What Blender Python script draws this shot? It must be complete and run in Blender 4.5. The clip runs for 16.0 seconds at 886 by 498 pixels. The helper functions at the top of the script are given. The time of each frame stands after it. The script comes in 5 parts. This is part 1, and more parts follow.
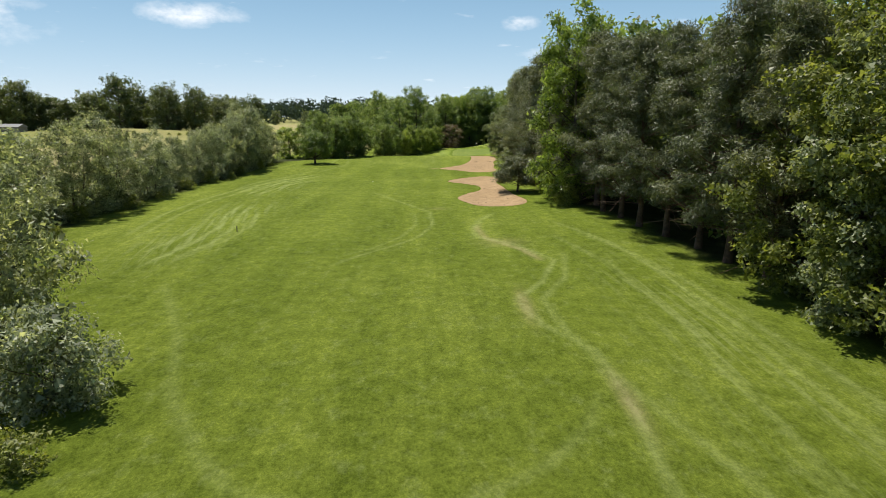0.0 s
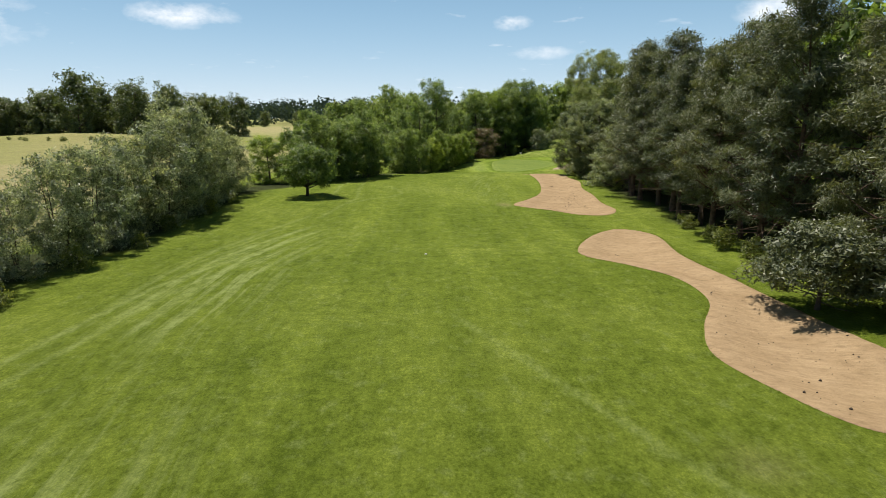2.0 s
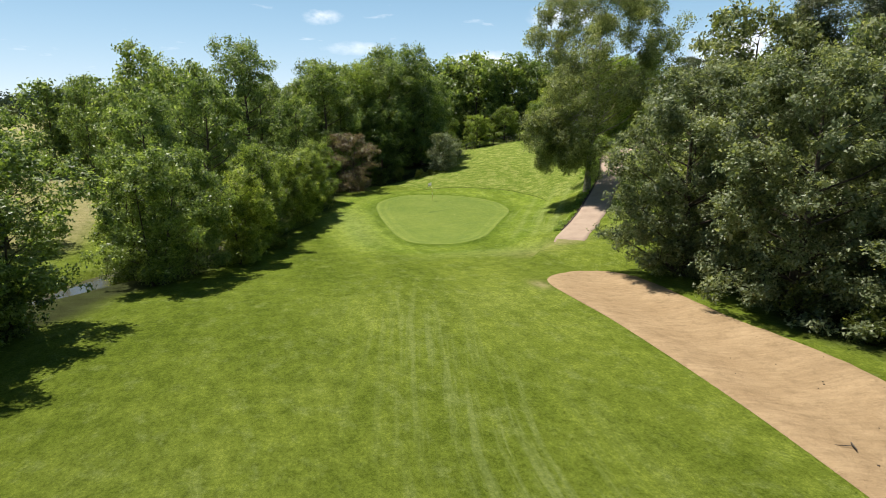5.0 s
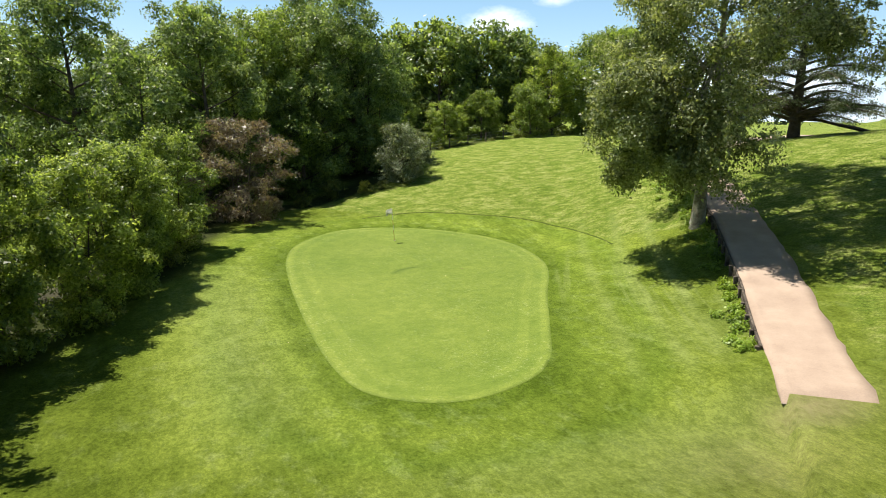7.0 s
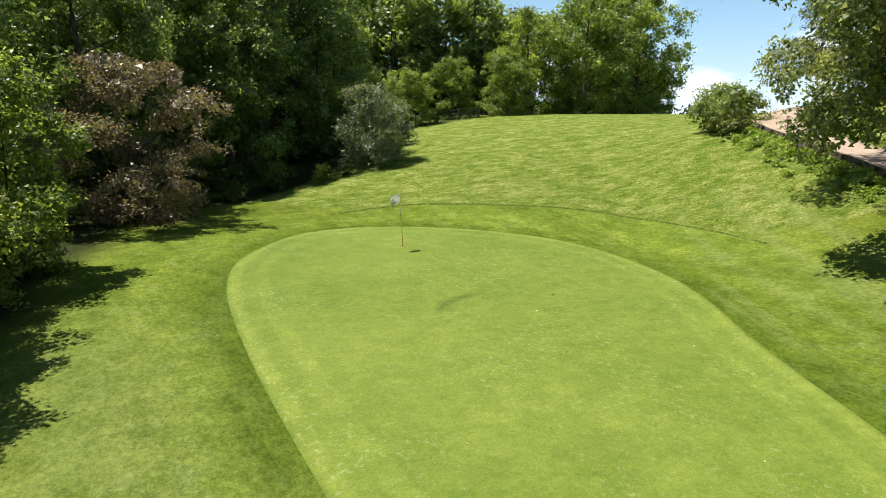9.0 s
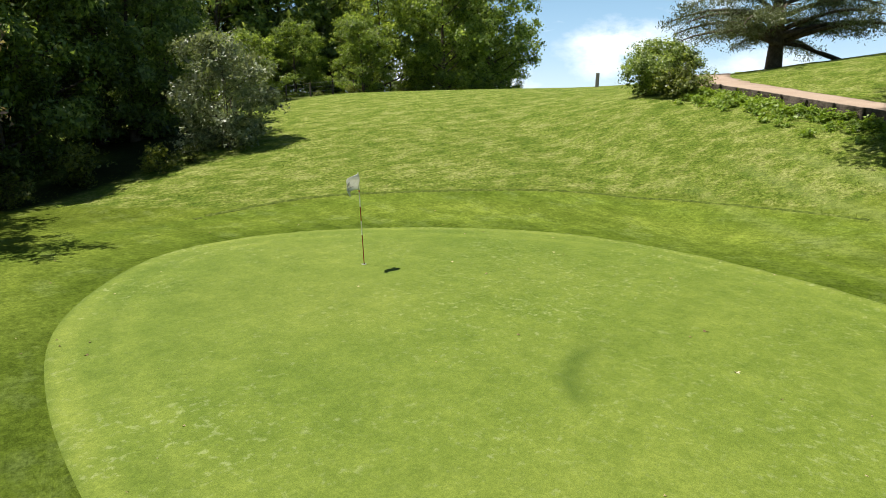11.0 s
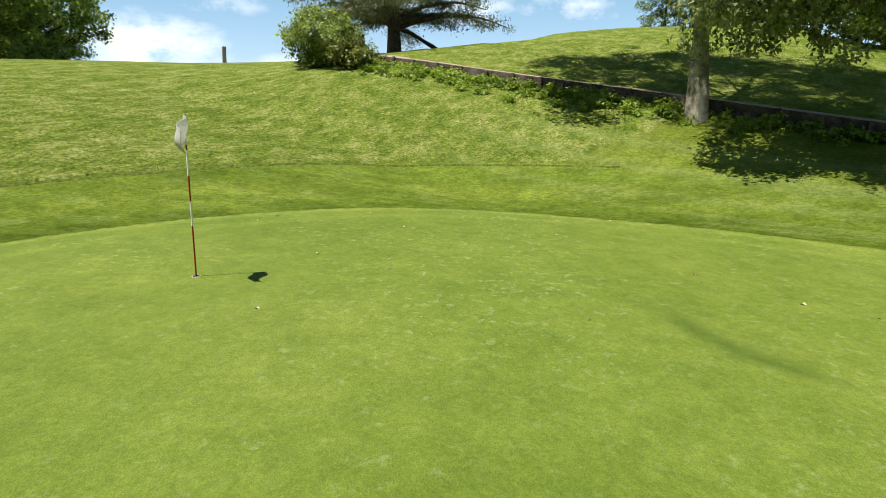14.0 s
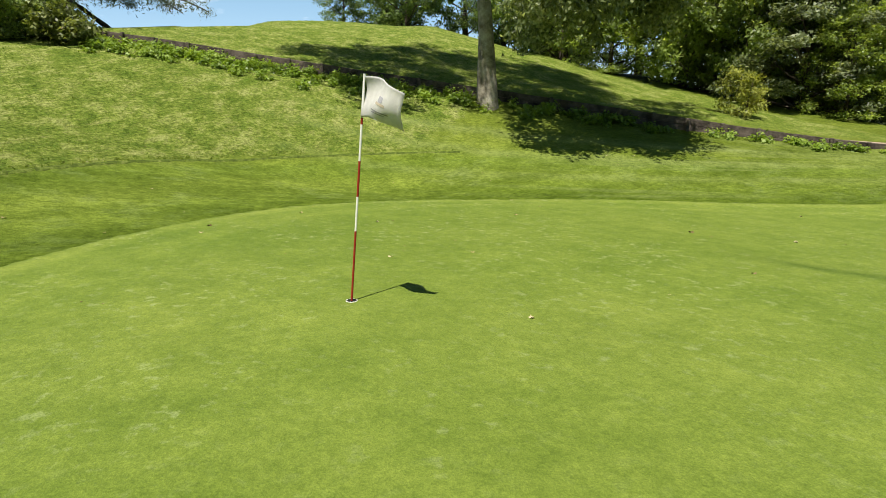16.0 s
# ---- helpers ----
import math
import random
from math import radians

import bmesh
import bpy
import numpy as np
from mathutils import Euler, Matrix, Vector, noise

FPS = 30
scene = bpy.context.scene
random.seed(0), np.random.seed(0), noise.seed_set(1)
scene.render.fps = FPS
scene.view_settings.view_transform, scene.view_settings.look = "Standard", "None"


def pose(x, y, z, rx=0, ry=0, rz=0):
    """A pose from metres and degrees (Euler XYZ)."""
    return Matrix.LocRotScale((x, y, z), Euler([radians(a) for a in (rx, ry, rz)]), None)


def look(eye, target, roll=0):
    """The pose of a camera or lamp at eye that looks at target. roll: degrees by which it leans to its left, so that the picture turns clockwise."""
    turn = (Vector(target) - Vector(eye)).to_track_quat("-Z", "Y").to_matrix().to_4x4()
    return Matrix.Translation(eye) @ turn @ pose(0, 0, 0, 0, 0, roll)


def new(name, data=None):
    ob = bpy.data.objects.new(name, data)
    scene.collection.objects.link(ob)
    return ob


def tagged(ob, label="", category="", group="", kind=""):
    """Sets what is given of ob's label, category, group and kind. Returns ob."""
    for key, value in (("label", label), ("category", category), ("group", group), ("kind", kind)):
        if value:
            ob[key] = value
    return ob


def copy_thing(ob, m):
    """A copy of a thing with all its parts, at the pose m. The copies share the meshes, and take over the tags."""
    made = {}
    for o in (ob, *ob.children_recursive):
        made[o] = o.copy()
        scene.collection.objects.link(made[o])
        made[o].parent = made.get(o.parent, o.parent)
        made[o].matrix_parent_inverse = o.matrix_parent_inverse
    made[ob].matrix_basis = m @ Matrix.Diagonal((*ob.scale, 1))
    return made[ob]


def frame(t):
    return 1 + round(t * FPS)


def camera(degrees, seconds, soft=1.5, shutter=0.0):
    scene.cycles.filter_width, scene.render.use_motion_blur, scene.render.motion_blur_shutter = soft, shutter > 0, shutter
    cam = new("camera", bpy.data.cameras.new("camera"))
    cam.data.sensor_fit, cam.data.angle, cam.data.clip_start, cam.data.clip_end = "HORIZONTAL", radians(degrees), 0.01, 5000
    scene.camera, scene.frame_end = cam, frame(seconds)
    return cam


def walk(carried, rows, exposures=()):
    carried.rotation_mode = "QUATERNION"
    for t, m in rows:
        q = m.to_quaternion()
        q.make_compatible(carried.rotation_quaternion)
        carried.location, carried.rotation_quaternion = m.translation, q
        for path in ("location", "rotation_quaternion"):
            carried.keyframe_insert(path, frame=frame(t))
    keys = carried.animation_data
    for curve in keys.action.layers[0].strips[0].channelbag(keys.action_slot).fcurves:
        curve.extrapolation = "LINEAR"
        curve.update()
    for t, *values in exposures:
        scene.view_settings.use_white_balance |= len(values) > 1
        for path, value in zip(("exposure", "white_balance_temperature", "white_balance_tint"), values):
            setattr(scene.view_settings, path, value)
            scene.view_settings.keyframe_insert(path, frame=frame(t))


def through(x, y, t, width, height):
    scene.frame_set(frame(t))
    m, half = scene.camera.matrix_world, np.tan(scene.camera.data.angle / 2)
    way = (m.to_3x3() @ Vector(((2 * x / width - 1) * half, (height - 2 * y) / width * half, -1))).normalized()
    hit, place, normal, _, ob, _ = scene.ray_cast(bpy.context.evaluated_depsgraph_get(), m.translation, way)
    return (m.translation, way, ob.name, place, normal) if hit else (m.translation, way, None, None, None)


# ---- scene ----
cam = camera(71.5, 16.0, 0.9)
PATH = [
    (0, (1.801, 1.498, 9.218), (1.799, 3.453, 8.797), 0.3),
    (0.5, (-0.447, 12.623, 9.426), (-0.451, 14.577, 9.003), 0.1),
    (1, (-3.023, 24.286, 9.543), (-3.027, 26.24, 9.12), 0.0),
    (1.5, (-5.656, 36.501, 9.508), (-5.651, 38.457, 9.087), 0.0),
    (2, (-7.891, 48.948, 9.489), (-7.872, 50.904, 9.068), 0.0),
    (2.5, (-10.202, 61.782, 9.598), (-10.143, 63.736, 9.175), 0.0),
    (3, (-11.952, 74.268, 9.498), (-11.838, 76.219, 9.074), 0.0),
    (3.5, (-13.044, 87.728, 9.428), (-12.832, 89.671, 9.002), 0.1),
    (4, (-12.656, 101.343, 9.091), (-12.279, 103.261, 8.67), 0.3),
    (4.5, (-9.721, 115.124, 8.738), (-9.219, 117.014, 8.32), -0.0),
    (5, (-7.786, 126.716, 9.266), (-7.209, 128.582, 8.832), 0.1),
    (5.2, (-7.0, 131.179, 9.499), (-6.397, 133.035, 9.059), 0.4),
    (7.3, (0.303, 161.555, 6.305), (1.104, 163.34, 5.891), 0.5),
    (7.5, (0.443, 163.064, 5.967), (1.264, 164.84, 5.553), 0.5),
    (8, (0.809, 167.0, 5.2), (1.687, 168.749, 4.787), 0.6),
    (8.2, (0.909, 168.591, 4.887), (1.813, 170.328, 4.477), 0.7),
    (10.3, (2.5, 182.56, 3.206), (3.755, 184.059, 2.784), -0.2),
    (10.5, (2.676, 183.504, 3.014), (3.983, 184.958, 2.593), -0.2),
    (11, (3.059, 185.138, 2.518), (4.529, 186.427, 2.095), -0.1),
    (11.5, (3.326, 186.308, 2.161), (4.934, 187.419, 1.737), -0.0),
    (12, (3.487, 187.409, 1.877), (5.214, 188.323, 1.452), -0.1),
    (12.5, (3.683, 188.51, 1.694), (5.506, 189.215, 1.269), -0.0),
    (13, (3.814, 189.676, 1.555), (5.706, 190.165, 1.13), 0.1),
    (13.5, (4.034, 190.892, 1.423), (5.971, 191.156, 0.998), -0.0),
    (14, (4.297, 192.132, 1.296), (6.251, 192.172, 0.87), -0.0),
    (14.5, (4.671, 193.575, 1.192), (6.616, 193.382, 0.766), -0.0),
    (15, (5.24, 195.035, 1.116), (7.145, 194.603, 0.689), -0.1),
    (15.5, (5.976, 196.452, 1.018), (7.801, 195.753, 0.59), -0.1),
    (16, (6.917, 197.959, 0.968), (8.564, 196.91, 0.534), -0.1),
]
walk(cam, [(t, look(eye, target, roll)) for t, eye, target, roll in PATH], [(0.0, 0.44), (3.0, 0.40), (5.0, 0.61), (7.5, 0.95), (10.5, 0.77), (16.0, 0.73)])

# ---- world, sun ----
SUN = Vector((-0.61, 0.79, 0)).normalized()
ELEV = radians(67)
world = bpy.data.worlds.new("sky")
scene.world = world
world.use_nodes = True


CLOUDS = [
    (-21.5, 8.0, 4.0, 1.0, 0.85),
    (-38, 7.0, 6.5, 2.4, 0.75),
    (-35, 11.0, 8.0, 2.2, 0.6),
    (6.5, 8.0, 1.8, 0.7, 0.75),
    (9.0, 5.5, 3.5, 0.7, 0.5),
    (22, 4.2, 5.0, 1.1, 0.75),
    (28, 8.2, 3.0, 1.2, 0.8),
    (33, 10.5, 2.6, 1.0, 0.8),
    (44, 4.5, 6.5, 2.3, 1.0),
    (52, 3.0, 6.0, 1.5, 0.7),
    (47, 10, 6.0, 1.4, 0.45),
    (64.5, 5.4, 5.2, 2.4, 0.9),
    (70, 9.0, 4.0, 1.0, 0.5),
    (76, 4.0, 5.0, 1.2, 0.6),
    (89, 9.0, 6.0, 1.5, 0.7),
    (100, 9.0, 5.0, 1.5, 0.6),
]


def calc(nt, op, x, y=0.0):
    made = nt.nodes.new("ShaderNodeMath")
    made.operation = op
    for k, v in enumerate((x, y)):
        if isinstance(v, (int, float)):
            made.inputs[k].default_value = v
        else:
            nt.links.new(v, made.inputs[k])
    return made.outputs[0]


def sky_nodes(nt):
    n, l = nt.nodes, nt.links
    n.clear()
    out, bg = n.new("ShaderNodeOutputWorld"), n.new("ShaderNodeBackground")
    sky = n.new("ShaderNodeTexSky")
    sky.sky_type, sky.sun_disc = "NISHITA", False
    sky.sun_elevation, sky.sun_rotation = ELEV, math.atan2(SUN.x, SUN.y)
    sky.air_density, sky.dust_density, sky.ozone_density = 1.0, 0.6, 1.3
    bg.inputs["Strength"].default_value = 0.066
    co = n.new("ShaderNodeTexCoord")
    sep = n.new("ShaderNodeSeparateXYZ")
    l.new(co.outputs["Generated"], sep.inputs[0])
    # flat cloud layer: direction divided by its height
    up = n.new("ShaderNodeMath")
    up.operation = "MAXIMUM"
    up.inputs[1].default_value = 0.015
    l.new(sep.outputs["Z"], up.inputs[0])
    add = n.new("ShaderNodeMath")
    add.operation = "ADD"
    add.inputs[1].default_value = 0.12
    l.new(up.outputs[0], add.inputs[0])
    div = n.new("ShaderNodeVectorMath")
    div.operation = "DIVIDE"
    comb = n.new("ShaderNodeCombineXYZ")
    for k in range(3):
        l.new(add.outputs[0], comb.inputs[k])
    l.new(co.outputs["Generated"], div.inputs[0])
    l.new(comb.outputs[0], div.inputs[1])
    big = n.new("ShaderNodeTexNoise")
    big.inputs["Scale"].default_value, big.inputs["Detail"].default_value = 3.4, 8.0
    big.inputs["Roughness"].default_value = 0.55
    l.new(div.outputs[0], big.inputs["Vector"])
    puff = n.new("ShaderNodeTexNoise")
    puff.inputs["Scale"].default_value, puff.inputs["Detail"].default_value = 11.0, 8.0
    puff.inputs["Roughness"].default_value = 0.62
    tallness = n.new("ShaderNodeMapping")
    tallness.inputs["Scale"].default_value = (1.0, 1.0, 1.9)
    l.new(co.outputs["Generated"], tallness.inputs["Vector"])
    l.new(tallness.outputs[0], puff.inputs["Vector"])
    # single clouds: heading (degrees right of +y), height in degrees, half width, half height, weight
    total = None
    for head, high, wide, tall, weight in CLOUDS:
        h, e = radians(head), radians(high)
        c = Vector((math.sin(h) * math.cos(e), math.cos(h) * math.cos(e), math.sin(e)))
        r = Vector((math.cos(h), -math.sin(h), 0))
        u = r.cross(c)
        parts = []
        for axis, size in ((r, wide), (u, tall)):
            dot = n.new("ShaderNodeVectorMath")
            dot.operation = "DOT_PRODUCT"
            sub = n.new("ShaderNodeVectorMath")
            sub.operation = "SUBTRACT"
            sub.inputs[1].default_value = c
            l.new(co.outputs["Generated"], sub.inputs[0])
            l.new(sub.outputs[0], dot.inputs[0])
            dot.inputs[1].default_value = axis / radians(size)
            parts.append(calc(nt, "POWER", calc(nt, "ABSOLUTE", dot.outputs["Value"]), 2.0))
        front = n.new("ShaderNodeVectorMath")
        front.operation = "DOT_PRODUCT"
        l.new(co.outputs["Generated"], front.inputs[0])
        front.inputs[1].default_value = c
        near = calc(nt, "GREATER_THAN", front.outputs["Value"], 0.2)
        bell = calc(nt, "MULTIPLY", near, calc(nt, "MULTIPLY", calc(nt, "EXPONENT", calc(nt, "MULTIPLY", calc(nt, "ADD", *parts), -1.0)), weight))
        total = bell if total is None else calc(nt, "MAXIMUM", total, bell)
    shaped = calc(nt, "MULTIPLY", total, calc(nt, "ADD", -1.15, calc(nt, "MULTIPLY", puff.outputs["Fac"], 4.0)))
    ramp2 = n.new("ShaderNodeValToRGB")
    ramp2.color_ramp.elements[0].position, ramp2.color_ramp.elements[1].position = 0.22, 1.05
    l.new(shaped, ramp2.inputs[0])
    ramp1 = n.new("ShaderNodeValToRGB")
    ramp1.color_ramp.elements[0].position, ramp1.color_ramp.elements[1].position = 0.66, 1.05
    l.new(big.outputs["Fac"], ramp1.inputs[0])
    ramp = n.new("ShaderNodeMath")
    ramp.operation = "MAXIMUM"
    l.new(ramp1.outputs[0], ramp.inputs[0])
    l.new(ramp2.outputs[0], ramp.inputs[1])
    mix = n.new("ShaderNodeMixRGB")
    mix.inputs["Color2"].default_value = (13.0, 13.2, 13.5, 1)
    l.new(ramp.outputs[0], mix.inputs["Fac"])
    tint = n.new("ShaderNodeMixRGB")
    tint.blend_type = "MULTIPLY"
    tint.inputs["Fac"].default_value = 1.0
    tint.inputs["Color2"].default_value = (0.62, 0.68, 0.76, 1)
    l.new(sky.outputs[0], tint.inputs["Color1"])
    # pale haze towards the horizon
    haze = n.new("ShaderNodeMixRGB")
    haze.inputs["Color2"].default_value = (10.0, 10.9, 11.4, 1)
    l.new(calc(nt, "MULTIPLY", calc(nt, "EXPONENT", calc(nt, "MULTIPLY", up.outputs[0], -13.0)), 0.90), haze.inputs["Fac"])
    even = n.new("ShaderNodeMixRGB")
    l.new(calc(nt, "MULTIPLY", calc(nt, "EXPONENT", calc(nt, "MULTIPLY", up.outputs[0], -1.8)), 0.78), even.inputs["Fac"])
    even.inputs["Color2"].default_value = (3.6, 7.3, 10.7, 1)
    l.new(tint.outputs[0], even.inputs["Color1"])
    l.new(even.outputs[0], haze.inputs["Color1"])
    # the blue deepens towards the zenith
    deep = n.new("ShaderNodeMixRGB")
    deep.blend_type = "MULTIPLY"
    deep.inputs["Fac"].default_value = 1.0
    l.new(haze.outputs[0], deep.inputs["Color1"])
    l.new(calc(nt, "ADD", 0.5, calc(nt, "MULTIPLY", calc(nt, "EXPONENT", calc(nt, "MULTIPLY", calc(nt, "POWER", up.outputs[0], 2.0), -5.0)), 0.5)), deep.inputs["Color2"])
    l.new(deep.outputs[0], mix.inputs["Color1"])
    l.new(mix.outputs[0], bg.inputs["Color"])
    l.new(bg.outputs[0], out.inputs[0])


sky_nodes(world.node_tree)
sun = new("sun", bpy.data.lights.new("sun", "SUN"))
sun.data.energy, sun.data.angle, sun.data.color = 5.0, radians(0.55), (1.0, 0.945, 0.835)
sun.matrix_basis = look((SUN * math.cos(ELEV) + Vector((0, 0, math.sin(ELEV)))) * 300, (0, 0, 0))


# ---- materials ----
def material(name, rough=0.8, spec=0.3):
    m = bpy.data.materials.new(name)
    m.use_nodes = True
    b = m.node_tree.nodes["Principled BSDF"]
    b.inputs["Roughness"].default_value = rough
    b.inputs["Specular IOR Level"].default_value = spec
    return m, m.node_tree, b


def node(nt, kind, **values):
    made = nt.nodes.new(kind)
    for key, value in values.items():
        if key in made.inputs:
            made.inputs[key].default_value = value
    return made


def noise_tex(nt, scale, detail=4.0, rough=0.55, vector=None):
    made = node(nt, "ShaderNodeTexNoise", Scale=scale, Detail=detail, Roughness=rough)
    if vector is not None:
        nt.links.new(vector, made.inputs["Vector"])
    return made.outputs["Fac"]


def ramp(nt, fac, *stops):
    made = nt.nodes.new("ShaderNodeValToRGB")
    els = made.color_ramp.elements
    while len(els) < len(stops):
        els.new(0.5)
    for el, (pos, col) in zip(els, stops):
        el.position, el.color = pos, (*col, 1) if len(col) == 3 else col
    nt.links.new(fac, made.inputs[0])
    return made.outputs[0]


def mix(nt, fac, a, b, blend="MIX"):
    made = nt.nodes.new("ShaderNodeMixRGB")
    made.blend_type = blend
    for value, key in ((fac, "Fac"), (a, "Color1"), (b, "Color2")):
        if isinstance(value, (int, float)):
            made.inputs[key].default_value = value
        elif isinstance(value, tuple):
            made.inputs[key].default_value = (*value, 1)
        else:
            nt.links.new(value, made.inputs[key])
    return made.outputs[0]


math_node = calc


def bump(nt, bsdf, height, strength=0.5, distance=0.05):
    made = node(nt, "ShaderNodeBump", Strength=strength, Distance=distance)
    nt.links.new(height, made.inputs["Height"])
    nt.links.new(made.outputs[0], bsdf.inputs["Normal"])


def place_of(nt):
    return nt.nodes.new("ShaderNodeNewGeometry").outputs["Position"]


def attribute(nt, name):
    made = nt.nodes.new("ShaderNodeAttribute")
    made.attribute_name = name
    return made.outputs["Fac"]


def stretched(nt, p, sx, sy, sz=1.0, turn=0.0):
    made = nt.nodes.new("ShaderNodeMapping")
    made.inputs["Rotation"].default_value = (0, 0, turn)
    nt.links.new(p, made.inputs["Vector"])
    size = nt.nodes.new("ShaderNodeMapping")
    size.inputs["Scale"].default_value = (sx, sy, sz)
    nt.links.new(made.outputs[0], size.inputs["Vector"])
    return size.outputs[0]


def tones(nt, fac, low, high, dark, light):
    """A brightness factor round one, a little yellower where it is light."""
    return ramp(nt, fac, (low, (dark, dark * 1.06, dark * 0.86)), ((low + high) / 2, (1.0, 1.0, 1.0)), (high, (light, light * 0.965, light * 1.06)))


def grass_material():
    m, nt, b = material("grass", 0.9, 0.05)
    p = place_of(nt)
    wide = noise_tex(nt, 0.05, 4, 0.6, p)
    lane = noise_tex(nt, 1.0, 3, 0.5, stretched(nt, p, 0.34, 0.03, 0.3, -0.02))
    mid = noise_tex(nt, 0.55, 6, 0.68, p)
    mottle = noise_tex(nt, 1.7, 7, 0.74, stretched(nt, p, 1.15, 0.8, 1.0, 0.1))
    fine = noise_tex(nt, 7.5, 6, 0.8, stretched(nt, p, 1.2, 0.85))
    tiny = noise_tex(nt, 26.0, 3, 0.75, p)
    col = ramp(nt, wide, (0.33, (0.098, 0.134, 0.014)), (0.55, (0.124, 0.162, 0.020)), (0.72, (0.152, 0.190, 0.031)))
    col = mix(nt, 0.42, col, tones(nt, lane, 0.40, 0.62, 0.74, 1.36), "MULTIPLY")
    col = mix(nt, 0.45, col, tones(nt, mid, 0.36, 0.64, 0.72, 1.30), "MULTIPLY")
    col = mix(nt, 0.62, col, tones(nt, mottle, 0.37, 0.63, 0.66, 1.42), "MULTIPLY")
    wisp = noise_tex(nt, 1.6, 7, 0.74, stretched(nt, p, 0.9, 0.6, 0.3, -0.04))
    col = mix(nt, ramp(nt, wisp, (0.53, (0, 0, 0)), (0.66, (0.42, 0.42, 0.42))), col, (0.205, 0.245, 0.078))
    lines = noise_tex(nt, 1.0, 3, 0.6, stretched(nt, p, 3.0, 0.12, 0.5, -0.03))
    col = mix(nt, 0.20, col, tones(nt, lines, 0.38, 0.64, 0.80, 1.28), "MULTIPLY")
    col = mix(nt, 0.62, col, tones(nt, fine, 0.39, 0.61, 0.56, 1.46), "MULTIPLY")
    # mown rings round the putting green: distance in tens of metres
    ring = math_node(nt, "ADD", attribute(nt, "ring"), math_node(nt, "MULTIPLY", math_node(nt, "SUBTRACT", mid, 0.5), 0.05))
    bands = ramp(nt, ring, (0.0, (0.78, 0.88, 0.74)), (0.05, (0.82, 0.92, 0.80)), (0.11, (1.06, 1.14, 1.1)), (0.24, (1.20, 1.24, 1.3)), (0.28, (1.06, 1.13, 1.1)), (0.36, (1.0, 1.10, 1.05)), (0.42, (1.14, 1.17, 1.2)), (0.53, (1.18, 1.18, 1.25)), (0.57, (0.94, 0.97, 0.9)), (0.68, (0.96, 0.98, 0.92)), (0.76, (1.0, 1.0, 1.0)))
    col = mix(nt, 1.0, col, bands, "MULTIPLY")
    patchy = noise_tex(nt, 1.0, 8, 0.84, stretched(nt, p, 0.9, 1.3, 1.3, 0.5))
    tuft = noise_tex(nt, 9.0, 6, 0.8, p)
    straw = noise_tex(nt, 1.6, 7, 0.75, stretched(nt, p, 1.7, 0.6, 1.0, -0.5))
    bank = ramp(nt, patchy, (0.40, (0.082, 0.132, 0.016)), (0.50, (0.148, 0.196, 0.030)), (0.60, (0.255, 0.282, 0.086)))
    bank = mix(nt, ramp(nt, straw, (0.58, (0, 0, 0)), (0.70, (0.42, 0.42, 0.42))), bank, (0.250, 0.225, 0.090))
    bank = mix(nt, 0.78, bank, tones(nt, tuft, 0.42, 0.58, 0.50, 1.50), "MULTIPLY")
    col = mix(nt, attribute(nt, "rough"), col, bank)
    col = mix(nt, 0.40, col, tones(nt, tiny, 0.36, 0.62, 0.52, 1.50), "MULTIPLY")
    rows = nt.nodes.new("ShaderNodeCombineXYZ")
    nt.links.new(attribute(nt, "lane"), rows.inputs[0])
    nt.links.new(attribute(nt, "run"), rows.inputs[1])
    cuttings = ramp(nt, noise_tex(nt, 1.0, 5, 0.66, stretched(nt, rows.outputs[0], 2.3, 0.10)), (0.49, (0, 0, 0)), (0.60, (0.95, 0.95, 0.95)))
    cuttings = mix(nt, 1.0, cuttings, ramp(nt, mottle, (0.36, (0.35, 0.35, 0.35)), (0.55, (1, 1, 1))), "MULTIPLY")
    speckle = ramp(nt, fine, (0.3, (0.55, 0.62, 0.45)), (0.7, (1.35, 1.32, 1.25)))
    col = mix(nt, math_node(nt, "MULTIPLY", attribute(nt, "clip"), cuttings), col, mix(nt, 0.8, (0.225, 0.265, 0.095), speckle, "MULTIPLY"))
    worn = math_node(nt, "MULTIPLY", attribute(nt, "wear"), ramp(nt, mottle, (0.36, (0.35, 0.35, 0.35)), (0.58, (1.0, 1.0, 1.0))))
    col = mix(nt, worn, col, mix(nt, 0.8, (0.275, 0.320, 0.120), speckle, "MULTIPLY"))
    bare = math_node(nt, "MULTIPLY", attribute(nt, "dry"), ramp(nt, mottle, (0.34, (0.45, 0.45, 0.45)), (0.56, (1.0, 1.0, 1.0))))
    col = mix(nt, bare, col, mix(nt, 0.6, (0.34, 0.272, 0.158), ramp(nt, mid, (0.3, (0.7, 0.75, 0.7)), (0.7, (1.2, 1.2, 1.2))), "MULTIPLY"))
    # woodland floor under the trees, their shade darkened into its colour
    col = mix(nt, attribute(nt, "shaded_floor"), col, mix(nt, 0.7, (0.040, 0.046, 0.018), ramp(nt, mid, (0.3, (0.5, 0.5, 0.4)), (0.7, (1.4, 1.5, 1.2))), "MULTIPLY"))
    nt.links.new(col, b.inputs["Base Color"])
    bump(nt, b, math_node(nt, "ADD", fine, math_node(nt, "MULTIPLY", tiny, 0.7)), 0.9, 0.10)
    return m


